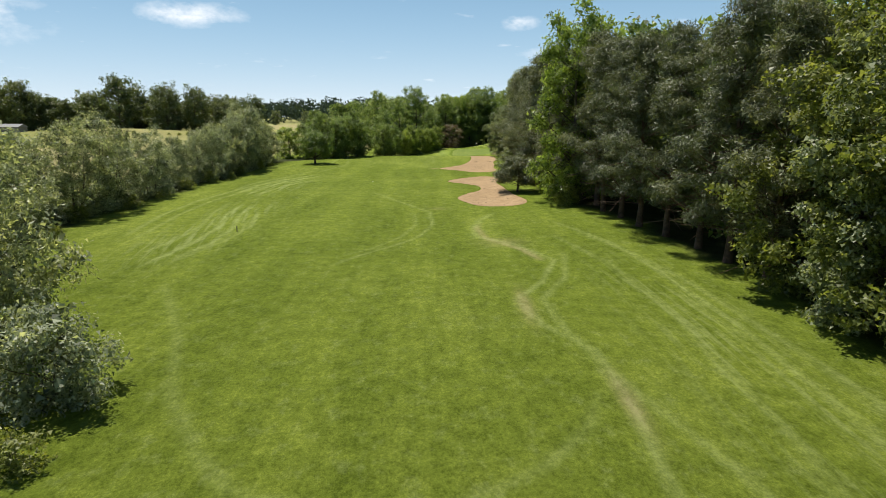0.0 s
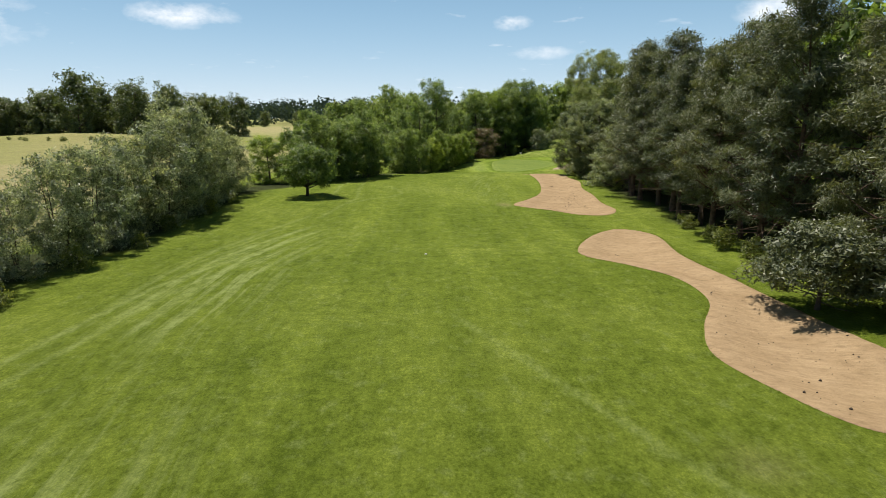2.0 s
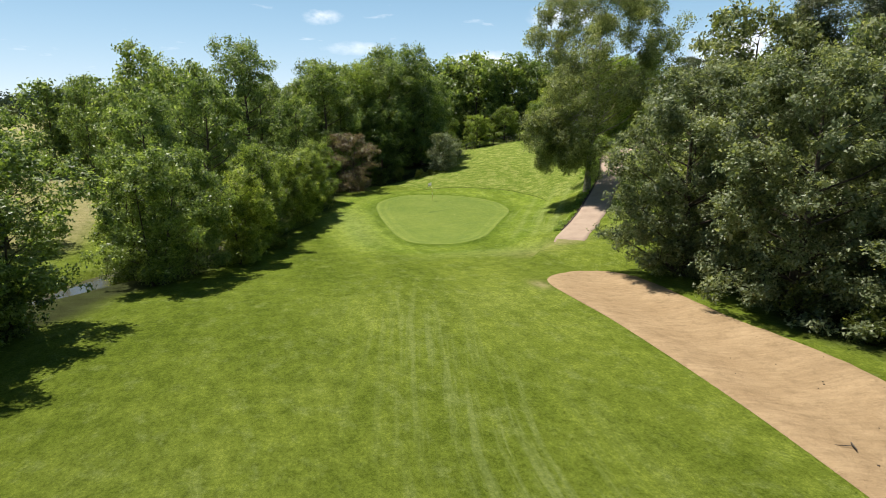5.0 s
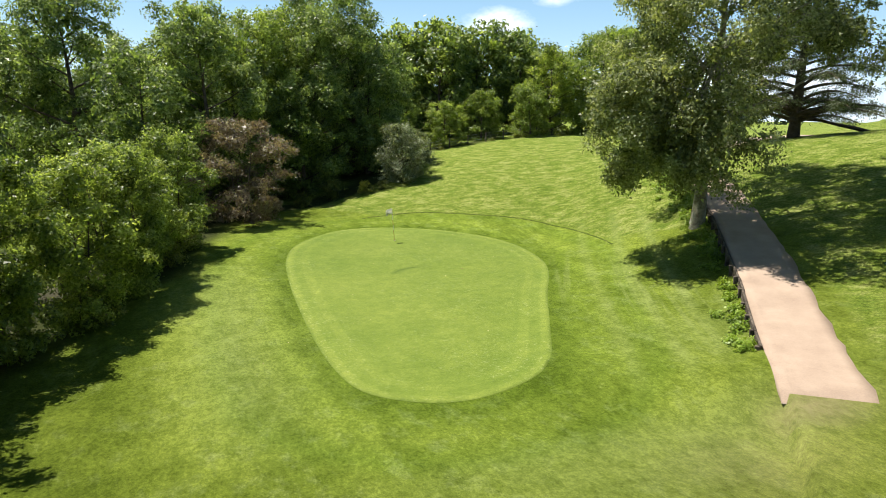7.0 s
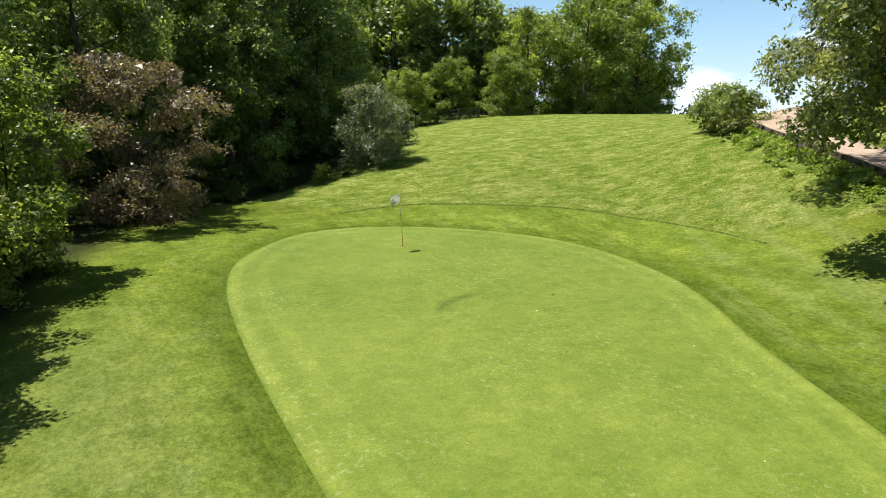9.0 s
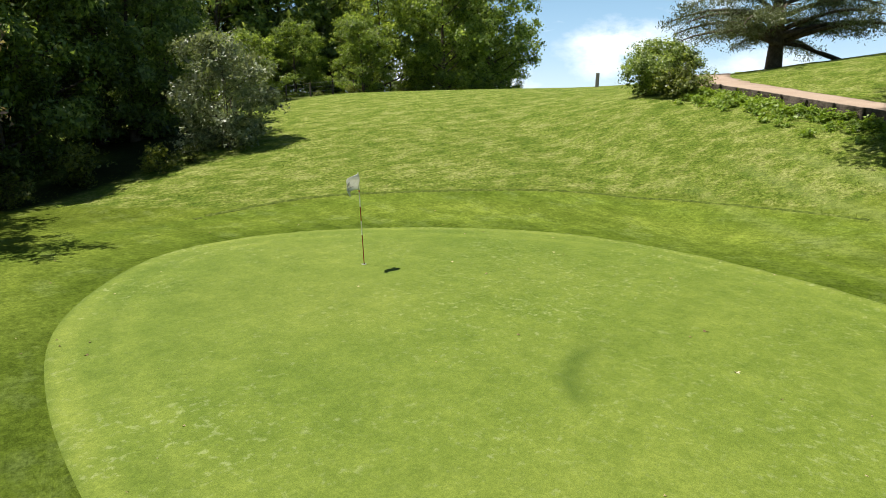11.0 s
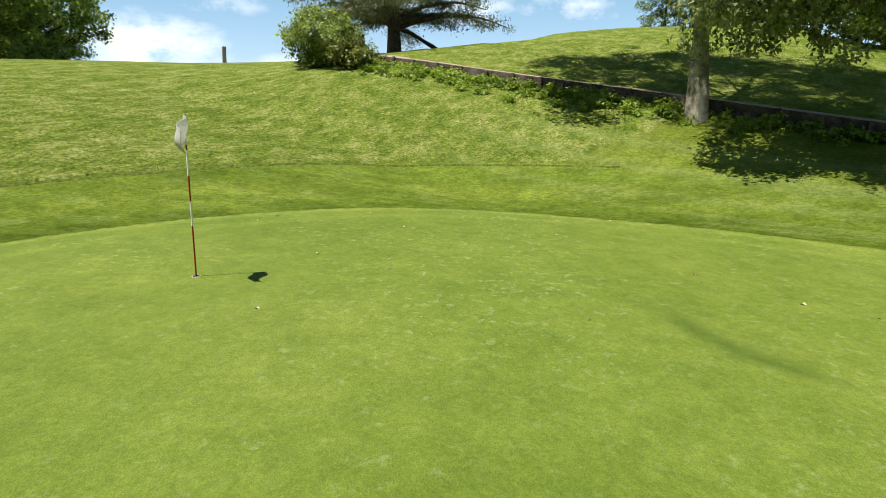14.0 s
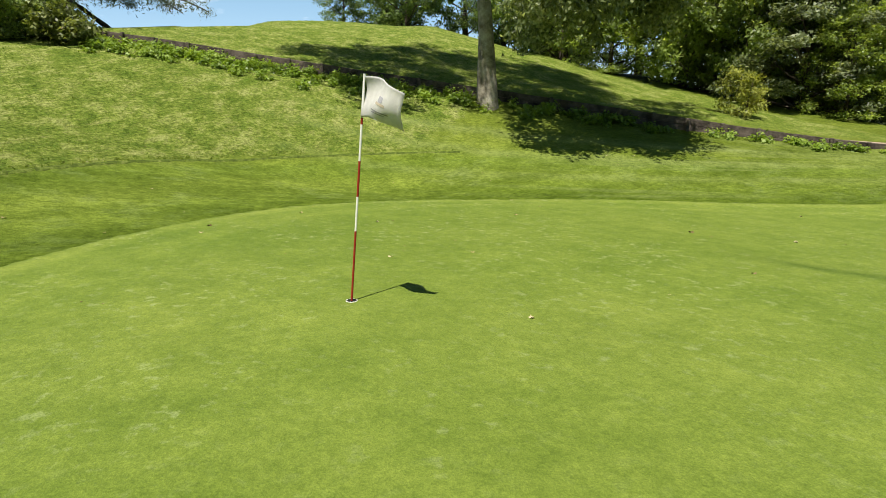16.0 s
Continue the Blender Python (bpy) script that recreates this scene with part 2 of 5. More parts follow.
def green_material(name, a, c, size):
    m, nt, b = material(name, 0.8, 0.2)
    p = place_of(nt)
    wide = noise_tex(nt, 0.22, 4, 0.6, p)
    mid = noise_tex(nt, 1.7, 6, 0.7, p)
    fine = noise_tex(nt, size, 4, 0.75, p)
    col = ramp(nt, wide, (0.3, a), (0.7, c))
    col = mix(nt, 0.6, col, ramp(nt, mid, (0.36, (0.74, 0.80, 0.62)), (0.52, (1.0, 1.0, 1.0)), (0.68, (1.30, 1.22, 1.40))), "MULTIPLY")
    small = noise_tex(nt, 7.0, 6, 0.75, p)
    col = mix(nt, 0.42, col, ramp(nt, small, (0.36, (0.72, 0.78, 0.60)), (0.64, (1.28, 1.22, 1.35))), "MULTIPLY")
    col = mix(nt, 0.45, col, ramp(nt, fine, (0.36, (0.68, 0.72, 0.60)), (0.64, (1.30, 1.26, 1.35))), "MULTIPLY")
    marks = noise_tex(nt, 7.5, 4, 0.62, p)
    where = noise_tex(nt, 0.35, 2, 0.5, p)
    pale = math_node(nt, "MULTIPLY", ramp(nt, marks, (0.57, (0, 0, 0)), (0.67, (0.38, 0.38, 0.38))), ramp(nt, where, (0.40, (0.12, 0.12, 0.12)), (0.58, (1, 1, 1))))
    col = mix(nt, pale, col, (0.285, 0.33, 0.145))
    spots = noise_tex(nt, 6.0, 5, 0.6, p)
    sparse = noise_tex(nt, 0.6, 3, 0.6, p)
    flecks = math_node(nt, "MULTIPLY", ramp(nt, spots, (0.59, (0, 0, 0)), (0.70, (0.34, 0.34, 0.34))), ramp(nt, sparse, (0.44, (0.15, 0.15, 0.15)), (0.58, (1, 1, 1))))
    col = mix(nt, flecks, col, (0.285, 0.325, 0.150))
    # paler passes of the mower along the rim
    col = mix(nt, 1.0, col, ramp(nt, attribute(nt, "rim"), (0.0, (0.86, 0.88, 0.8)), (0.03, (1.22, 1.15, 1.3)), (0.07, (1.20, 1.14, 1.28)), (0.09, (1.02, 1.02, 1.0)), (0.16, (1.0, 1.0, 1.0)), (0.18, (1.14, 1.10, 1.2)), (0.24, (1.12, 1.09, 1.16)), (0.27, (0.98, 0.99, 0.97)), (0.4, (1.0, 1.0, 1.0))), "MULTIPLY")
    col = mix(nt, attribute(nt, "stain"), col, (0.062, 0.100, 0.010))
    grain = noise_tex(nt, 70.0, 3, 0.7, p)
    col = mix(nt, 0.46, col, ramp(nt, grain, (0.36, (0.58, 0.62, 0.5)), (0.64, (1.42, 1.36, 1.45))), "MULTIPLY")
    nt.links.new(col, b.inputs["Base Color"])
    bump(nt, b, math_node(nt, "ADD", fine, grain), 0.45, 0.02)
    return m


def sand_material():
    m, nt, b = material("sand", 0.95, 0.1)
    p = place_of(nt)
    mid = noise_tex(nt, 0.5, 5, 0.6, p)
    fine = noise_tex(nt, 9.0, 5, 0.7, p)
    col = ramp(nt, mid, (0.3, (0.275, 0.192, 0.110)), (0.7, (0.345, 0.248, 0.148)))
    col = mix(nt, 0.5, col, ramp(nt, fine, (0.3, (0.82, 0.80, 0.78)), (0.7, (1.12, 1.12, 1.12))), "MULTIPLY")
    rake = noise_tex(nt, 1.0, 5, 0.65, stretched(nt, p, 1.0, 5.0, 1.0, 0.35))
    steps = noise_tex(nt, 2.2, 4, 0.6, p)
    specks = noise_tex(nt, 3.0, 6, 0.8, p)
    col = mix(nt, ramp(nt, specks, (0.63, (0, 0, 0)), (0.70, (0.6, 0.6, 0.6))), col, (0.16, 0.10, 0.055))
    col = mix(nt, 0.6, col, ramp(nt, rake, (0.38, (0.84, 0.83, 0.82)), (0.64, (1.12, 1.12, 1.12))), "MULTIPLY")
    col = mix(nt, 0.6, col, ramp(nt, steps, (0.36, (0.80, 0.79, 0.78)), (0.46, (1.0, 1.0, 1.0)), (0.66, (1.10, 1.10, 1.10))), "MULTIPLY")
    nt.links.new(col, b.inputs["Base Color"])
    bump(nt, b, math_node(nt, "ADD", math_node(nt, "ADD", fine, mid), math_node(nt, "ADD", math_node(nt, "MULTIPLY", rake, 0.8), steps)), 0.7, 0.08)
    return m


def path_material():
    m, nt, b = material("path_gravel", 0.95, 0.1)
    p = place_of(nt)
    mid = noise_tex(nt, 0.8, 5, 0.6, p)
    fine = noise_tex(nt, 24.0, 4, 0.7, p)
    col = ramp(nt, mid, (0.3, (0.300, 0.224, 0.175)), (0.7, (0.395, 0.305, 0.240)))
    col = mix(nt, 0.5, col, ramp(nt, fine, (0.3, (0.75, 0.75, 0.75)), (0.7, (1.2, 1.2, 1.2))), "MULTIPLY")
    nt.links.new(col, b.inputs["Base Color"])
    bump(nt, b, fine, 0.4, 0.02)
    return m


def leaf_material(name, dark, midtone, light, through=0.46, rough=0.46, spec=0.45):
    m, nt, b = material(name, rough, spec)
    geo = nt.nodes.new("ShaderNodeNewGeometry")
    info = nt.nodes.new("ShaderNodeObjectInfo")
    clump = noise_tex(nt, 0.6, 3, 0.6, geo.outputs["Position"])
    spread = calc(nt, "ADD", calc(nt, "MULTIPLY", geo.outputs["Random Per Island"], 0.62), calc(nt, "MULTIPLY", calc(nt, "SUBTRACT", clump, 0.40), 1.5))
    col = ramp(nt, spread, (0.0, tuple(0.7 * v for v in dark)), (0.5, midtone), (1.0, light))
    col = mix(nt, 0.8, col, ramp(nt, info.outputs["Random"], (0.0, (0.78, 0.82, 0.80)), (0.5, (1.0, 1.0, 1.0)), (1.0, (1.20, 1.14, 0.95))), "MULTIPLY")
    nt.links.new(col, b.inputs["Base Color"])
    tr = nt.nodes.new("ShaderNodeBsdfTranslucent")
    nt.links.new(mix(nt, 1.0, col, (1.7, 1.65, 0.8), "MULTIPLY"), tr.inputs[0])
    sh = nt.nodes.new("ShaderNodeMixShader")
    sh.inputs[0].default_value = through
    nt.links.new(b.outputs[0], sh.inputs[1])
    nt.links.new(tr.outputs[0], sh.inputs[2])
    nt.links.new(sh.outputs[0], nt.nodes["Material Output"].inputs[0])
    return m


def bark_material(name, a, c, scale=3.0):
    m, nt, b = material(name, 0.9, 0.15)
    p = place_of(nt)
    mid = noise_tex(nt, scale, 5, 0.65, p)
    fine = noise_tex(nt, scale * 9, 4, 0.7, p)
    col = ramp(nt, mid, (0.35, a), (0.65, c))
    col = mix(nt, 0.6, col, ramp(nt, fine, (0.3, (0.7, 0.7, 0.7)), (0.7, (1.2, 1.2, 1.2))), "MULTIPLY")
    nt.links.new(col, b.inputs["Base Color"])
    bump(nt, b, math_node(nt, "ADD", mid, fine), 0.7, 0.05)
    return m


def edging_material():
    m, nt, b = material("turf_edging", 0.95, 0.05)
    p = place_of(nt)
    n = noise_tex(nt, 7.0, 6, 0.75, p)
    nt.links.new(ramp(nt, n, (0.40, (0.048, 0.068, 0.013)), (0.54, (0.092, 0.124, 0.022)), (0.66, (0.175, 0.195, 0.055))), b.inputs["Base Color"])
    bump(nt, b, n, 0.8, 0.05)
    return m


EDGING = edging_material()
GRASS = grass_material()
GREEN = green_material("putting_turf", (0.100, 0.148, 0.016), (0.142, 0.186, 0.027), 22.0)
SAND = sand_material()
GRAVEL = path_material()
BARK = bark_material("bark", (0.055, 0.042, 0.032), (0.12, 0.095, 0.072))
PINE_BARK = bark_material("pine_bark", (0.065, 0.045, 0.035), (0.15, 0.095, 0.065))
PLANE_BARK = bark_material("plane_bark", (0.15, 0.13, 0.10), (0.46, 0.42, 0.34), 2.6)
TIMBER = bark_material("weathered_timber", (0.045, 0.036, 0.030), (0.150, 0.122, 0.100), 2.6)
OAK = leaf_material("oak_leaves", (0.045, 0.078, 0.018), (0.142, 0.204, 0.056), (0.345, 0.420, 0.170), 0.5, 0.42, 0.5)
LIME = leaf_material("bright_leaves", (0.068, 0.105, 0.016), (0.172, 0.240, 0.050), (0.345, 0.415, 0.135), 0.58, 0.42, 0.5)
MAPLE = leaf_material("maple_leaves", (0.060, 0.091, 0.016), (0.180, 0.242, 0.056), (0.370, 0.430, 0.160), 0.6, 0.42, 0.5)
WILLOW = leaf_material("willow_leaves", (0.062, 0.080, 0.042), (0.205, 0.240, 0.148), (0.480, 0.510, 0.390), 0.44, 0.5, 0.5)
NEEDLE = leaf_material("pine_needles", (0.041, 0.054, 0.026), (0.112, 0.131, 0.063), (0.189, 0.198, 0.108), 0.28, 0.5, 0.5)
HORNBEAM = leaf_material("hornbeam_leaves", (0.054, 0.073, 0.028), (0.155, 0.189, 0.085), (0.365, 0.395, 0.245), 0.42, 0.5, 0.5)
PLANE = leaf_material("plane_leaves", (0.056, 0.076, 0.028), (0.178, 0.212, 0.080), (0.440, 0.465, 0.265), 0.52, 0.45, 0.5)
COPPER = leaf_material("copper_leaves", (0.090, 0.064, 0.050), (0.178, 0.138, 0.104), (0.250, 0.255, 0.140), 0.42)
BUSH = leaf_material("bush_leaves", (0.044, 0.060, 0.012), (0.134, 0.164, 0.037), (0.288, 0.305, 0.104), 0.46)
SILVER = leaf_material("silver_leaves", (0.050, 0.066, 0.034), (0.165, 0.200, 0.115), (0.430, 0.465, 0.340), 0.35, 0.4, 0.55)
YELLOW = leaf_material("yellow_leaves", (0.150, 0.175, 0.024), (0.290, 0.310, 0.055), (0.420, 0.430, 0.120), 0.45)
IVY = leaf_material("ivy_leaves", (0.108, 0.180, 0.017), (0.190, 0.282, 0.032), (0.263, 0.347, 0.063), 0.35)
BLADE = leaf_material("grass_blades", (0.060, 0.112, 0.010), (0.118, 0.168, 0.020), (0.190, 0.200, 0.062), 0.4, 0.7, 0.1)
CEDAR = leaf_material("cedar_needles", (0.041, 0.060, 0.025), (0.085, 0.108, 0.046), (0.144, 0.167, 0.078), 0.25)
FAR = leaf_material("far_leaves", (0.059, 0.084, 0.026), (0.098, 0.126, 0.043), (0.147, 0.177, 0.073), 0.35)
# the far ridge's aerial haze is mixed into these leaf colours
HAZY = leaf_material("haze_tinted_leaves", (0.036, 0.054, 0.046), (0.046, 0.066, 0.054), (0.056, 0.078, 0.060), 0.2, 1.0, 0.0)


# ---- building helpers ----
def link_mesh(name, data, mat, parent=None, label=""):
    data.materials.append(mat)
    ob = new(name, data)
    if parent is not None:
        ob.parent = parent
    return tagged(ob, label) if label else ob


def part(name, bm, mat, parent=None, label="", smooth=False):
    """Links a bmesh as one mesh object under a thing or a part."""
    data = bpy.data.meshes.new(name)
    bm.to_mesh(data)
    bm.free()
    if smooth:
        data.shade_smooth()
    return link_mesh(name, data, mat, parent, label)


def mesh_of(name, verts, faces, smooth=False):
    """A mesh from number arrays: verts (n, 3), faces (m, 3 or 4)."""
    data = bpy.data.meshes.new(name)
    k = faces.shape[1]
    data.vertices.add(len(verts))
    data.vertices.foreach_set("co", np.ascontiguousarray(verts, np.float32).ravel())
    data.loops.add(faces.size)
    data.loops.foreach_set("vertex_index", np.ascontiguousarray(faces, np.int32).ravel())
    data.polygons.add(len(faces))
    data.polygons.foreach_set("loop_start", np.arange(0, faces.size, k, dtype=np.int32))
    data.update(calc_edges=True)
    if smooth:
        data.shade_smooth()
    return data


def ease(a, b, v):
    u = np.clip((np.asarray(v, float) - a) / (b - a), 0, 1)
    return u * u * (3 - 2 * u)


def closed_curve(points, per=8):
    """A smooth closed outline through a few points."""
    p = np.array(points, float)
    a, b, c, d = np.roll(p, 1, 0), p, np.roll(p, -1, 0), np.roll(p, -2, 0)
    rows = []
    for u in np.arange(per) / per:
        rows.append(0.5 * (2 * b + (c - a) * u + (2 * a - 5 * b + 4 * c - d) * u**2 + (3 * b - a - 3 * c + d) * u**3))
    return np.stack(rows, 1).reshape(-1, 2)


def inside(poly, x, y):
    """Signed distance to an outline: positive inside."""
    shape = np.shape(x)
    q = np.stack([np.ravel(x), np.ravel(y)], 1)
    best, odd = np.full(len(q), 1e9), np.zeros(len(q), bool)
    for a, b in zip(poly, np.roll(poly, -1, 0)):
        ab = b - a
        t = np.clip(((q - a) @ ab) / (ab @ ab), 0, 1)
        best = np.minimum(best, np.hypot(*(q - a - t[:, None] * ab).T))
        cross = (a[1] > q[:, 1]) != (b[1] > q[:, 1])
        if abs(ab[1]) > 1e-9:
            odd ^= cross & (q[:, 0] < ab[0] * (q[:, 1] - a[1]) / ab[1] + a[0])
    return np.where(odd, best, -best).reshape(shape)


def along(line, x, y):
    """Nearest place on an open line: its length along it, and the signed distance (positive to the right)."""
    shape = np.shape(x)
    q = np.stack([np.ravel(x), np.ravel(y)], 1).astype(float)
    line = np.array(line, float)
    best, side, far = np.full(len(q), 1e9), np.zeros(len(q)), np.zeros(len(q))
    start = 0.0
    for k, (a, b) in enumerate(zip(line[:-1], line[1:])):
        ab = b - a
        size = np.hypot(*ab)
        raw = ((q - a) @ ab) / (ab @ ab)
        t = np.clip(raw, 0, 1)
        gap = np.hypot(*(q - a - t[:, None] * ab).T)
        near = gap < best
        right = ((q[:, 0] - a[0]) * ab[1] - (q[:, 1] - a[1]) * ab[0]) / size
        best = np.where(near, gap, best)
        side = np.where(near, np.sign(right), side)
        low = raw if k == 0 else np.maximum(raw, 0)
        high = low if k == len(line) - 2 else np.minimum(low, 1)
        far = np.where(near, start + high * size, far)
        start += size
    return far.reshape(shape), (best * side).reshape(shape)


# ---- the plan ----
BUNKER_NEAR = closed_curve([(2.3, 92), (5.0, 99.5), (8.4, 103.3), (10.6, 100), (9.4, 91), (9.7, 83), (10.2, 75.6), (11.0, 70), (10.4, 67), (8.6, 65.7), (5.7, 66.2), (4.1, 69.4), (3.4, 72.6), (4.5, 76), (6.4, 80), (6.4, 84.6), (4.6, 88)])
BUNKER_FAR = closed_curve([(8.6, 158.6), (11.6, 160.6), (14.3, 158.5), (13.9, 150), (14.0, 143.5), (12.3, 134), (12.0, 127), (11.3, 120), (11.4, 114.5), (9.6, 111.4), (6.8, 112), (4.6, 115.2), (1.9, 118), (1.1, 120.4), (3.7, 125.4), (5.9, 131), (7.5, 140.5), (8.3, 150.3)])
GREEN_EDGE = closed_curve([(4.2, 178.7), (4.8, 176.0), (6.9, 174.5), (9.6, 174.8), (11.3, 176.0), (13.35, 179.2), (15.6, 182.9), (17.85, 186.3), (19.0, 189.0), (19.2, 192.2), (18.4, 194.8), (16.6, 197.4), (14.2, 199.5), (11.8, 200.3), (9.2, 199.7), (6.4, 196.7), (5.1, 193.4), (4.5, 189.0), (4.2, 183.5)])
WALL_LINE = [(14.0, 169.0), (15.5, 170.7), (18.0, 173.5), (20.6, 176.4), (25.0, 181.8), (29.4, 187.5), (33.5, 194.1), (35.7, 196.8), (39.5, 198.9), (48, 201.5), (60, 204)]
WALL_TOP = [-0.62, -0.36, -0.10, 0.45, 1.50, 2.55, 3.75, 4.20, 4.60, 5.3, 5.6]
WALL_AT = np.r_[0, np.cumsum([math.dist(a, b) for a, b in zip(WALL_LINE[:-1], WALL_LINE[1:])])]


BROOK = [(-42, 143), (-28, 157), (-19.5, 168.5), (-14, 175.7), (-10.6, 183.5), (-6.5, 193), (-2.5, 204)]


def ground(x, y):
    """The height of the land."""
    x, y = np.asarray(x, float), np.asarray(y, float)
    base = -0.5 * ease(82, 105, y) - 1.0 * ease(155, 177, y) + 0.72 * ease(178, 200, y)
    base = base + 0.25 * np.exp(-((x - 16) / 6) ** 2) * ease(20, 60, y) * (1 - ease(130, 165, y))
    base = base + 0.45 * ease(-12, -24, x) * ease(95, 116, y) * (1 - ease(134, 150, y))
    base = base + 0.10 * np.sin(x * 0.21 + 1.3) * np.sin(y * 0.083) * (1 - ease(160, 175, y))
    # the bank behind the green
    s = (x - 19) * 0.75 + 0.45 * 22 * np.tanh((y - 196) / 22)
    lift = 0.25 * np.logaddexp(0, (s + 0.3) * 1.6) / 1.6
    lift = -np.logaddexp(-1.1 * lift, -1.1 * 5.6) / 1.1
    mild = ease(168, 190, y - 0.25 * (x - 19))
    left = base + lift * mild
    l, d = along(WALL_LINE, x, y)
    top = np.interp(l, WALL_AT, WALL_TOP)
    near = np.clip(1 + d / 9.0, 0, 1) ** 1.3 * ease(-1, 3, l) * (d <= 0.2)
    foot = top - np.interp(l, [0, 2, 6, 12, 50], [0.0, 0.05, 0.22, 0.42, 0.42])
    left = left + near * np.maximum(foot - left, -0.4)
    # the lawn above the path
    g = 24 * np.tanh(np.maximum(d - 2.5, 0) / 24)
    right = top - 0.06 + 0.02 * np.clip(d, 0, 2.6) + np.interp(l, [-6, 0, 12, 24, 31, 37], [0, 0.15, 0.19, 0.275, 0.25, 0.12]) * g
    right = np.where(l < 0, right * ease(-14, 0, l) + base * (1 - ease(-14, 0, l)), right)
    right = base + (right - base) * (1 - ease(42, 70, d))
    z = np.where(d > 0.2, np.where(l > -14, right, base), left)
    away = ease(70, 170, np.hypot(x - 20, (y - 120) * 0.55))
    z = z * (1 - away) + away * (-0.5 + 4.0 * ease(150, 230, y + x * 0.4) * ease(-20, 40, x))
    box = (x > -2) & (x < 28) & (y > 168) & (y < 210)
    if box.any():
        step = np.zeros(x.shape)
        step[box] = 0.07 * ease(3.7, 4.1, -inside(GREEN_EDGE, x[box], y[box]) + 0.25 * np.sin(x[box] * 0.7)) * (s[box] > -1)
        step[~box] = 0.07 * (s[~box] > 3)
        z = z + step * (d < 0.2)
    # a grassy mound across the fields
    z = z + 2.9 * np.exp(-(((x + 168) / 42) ** 2) - ((y - 330) / 20) ** 2)
    # the brook on the low side
    bl, bd = along(BROOK, x, y)
    z = z - 1.3 * np.exp(-((bd / 2.2) ** 4)) * ((bl > -5) & (bl < 75))
    for edge in (BUNKER_NEAR, BUNKER_FAR):
        box = (x > edge[:, 0].min() - 1) & (x < edge[:, 0].max() + 1) & (y > edge[:, 1].min() - 1) & (y < edge[:, 1].max() + 1)
        if box.any():
            dip = np.zeros(x.shape)
            dip[box] = 0.32 * ease(0.15, 2.6, inside(edge, x[box], y[box]))
            z = z - dip
    return z


def level(x, y):
    return float(ground(np.array([x]), np.array([y]))[0])


def terrain():
    def lines(fine, low, high, reach):
        mid = np.arange(low, high + 1e-6, fine)
        step, out = fine, []
        at = 0.0
        while at < reach:
            step *= 1.2
            at += step
            out.append(at)
        out = np.array(out)
        return np.r_[low - out[::-1], mid, high + out]

    xs, ys = lines(0.25, -30, 46, 3600), lines(0.30, 8, 214, 3600)
    gx, gy = np.meshgrid(xs, ys)
    z = ground(gx, gy)
    verts = np.stack([gx, gy, z], -1).reshape(-1, 3)
    nx = len(xs)
    i = (np.arange(len(ys) - 1)[:, None] * nx + np.arange(nx - 1)).ravel()
    data = mesh_of("ground", verts, np.stack([i, i + 1, i + nx + 1, i + nx], 1), True)
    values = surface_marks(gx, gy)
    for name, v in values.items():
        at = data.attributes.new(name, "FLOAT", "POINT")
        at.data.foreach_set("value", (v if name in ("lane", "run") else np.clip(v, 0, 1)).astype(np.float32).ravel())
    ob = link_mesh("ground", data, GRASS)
    return tagged(ob, "mown green fairway grass with worn mower tracks and rough banks", "ground", kind="structure")


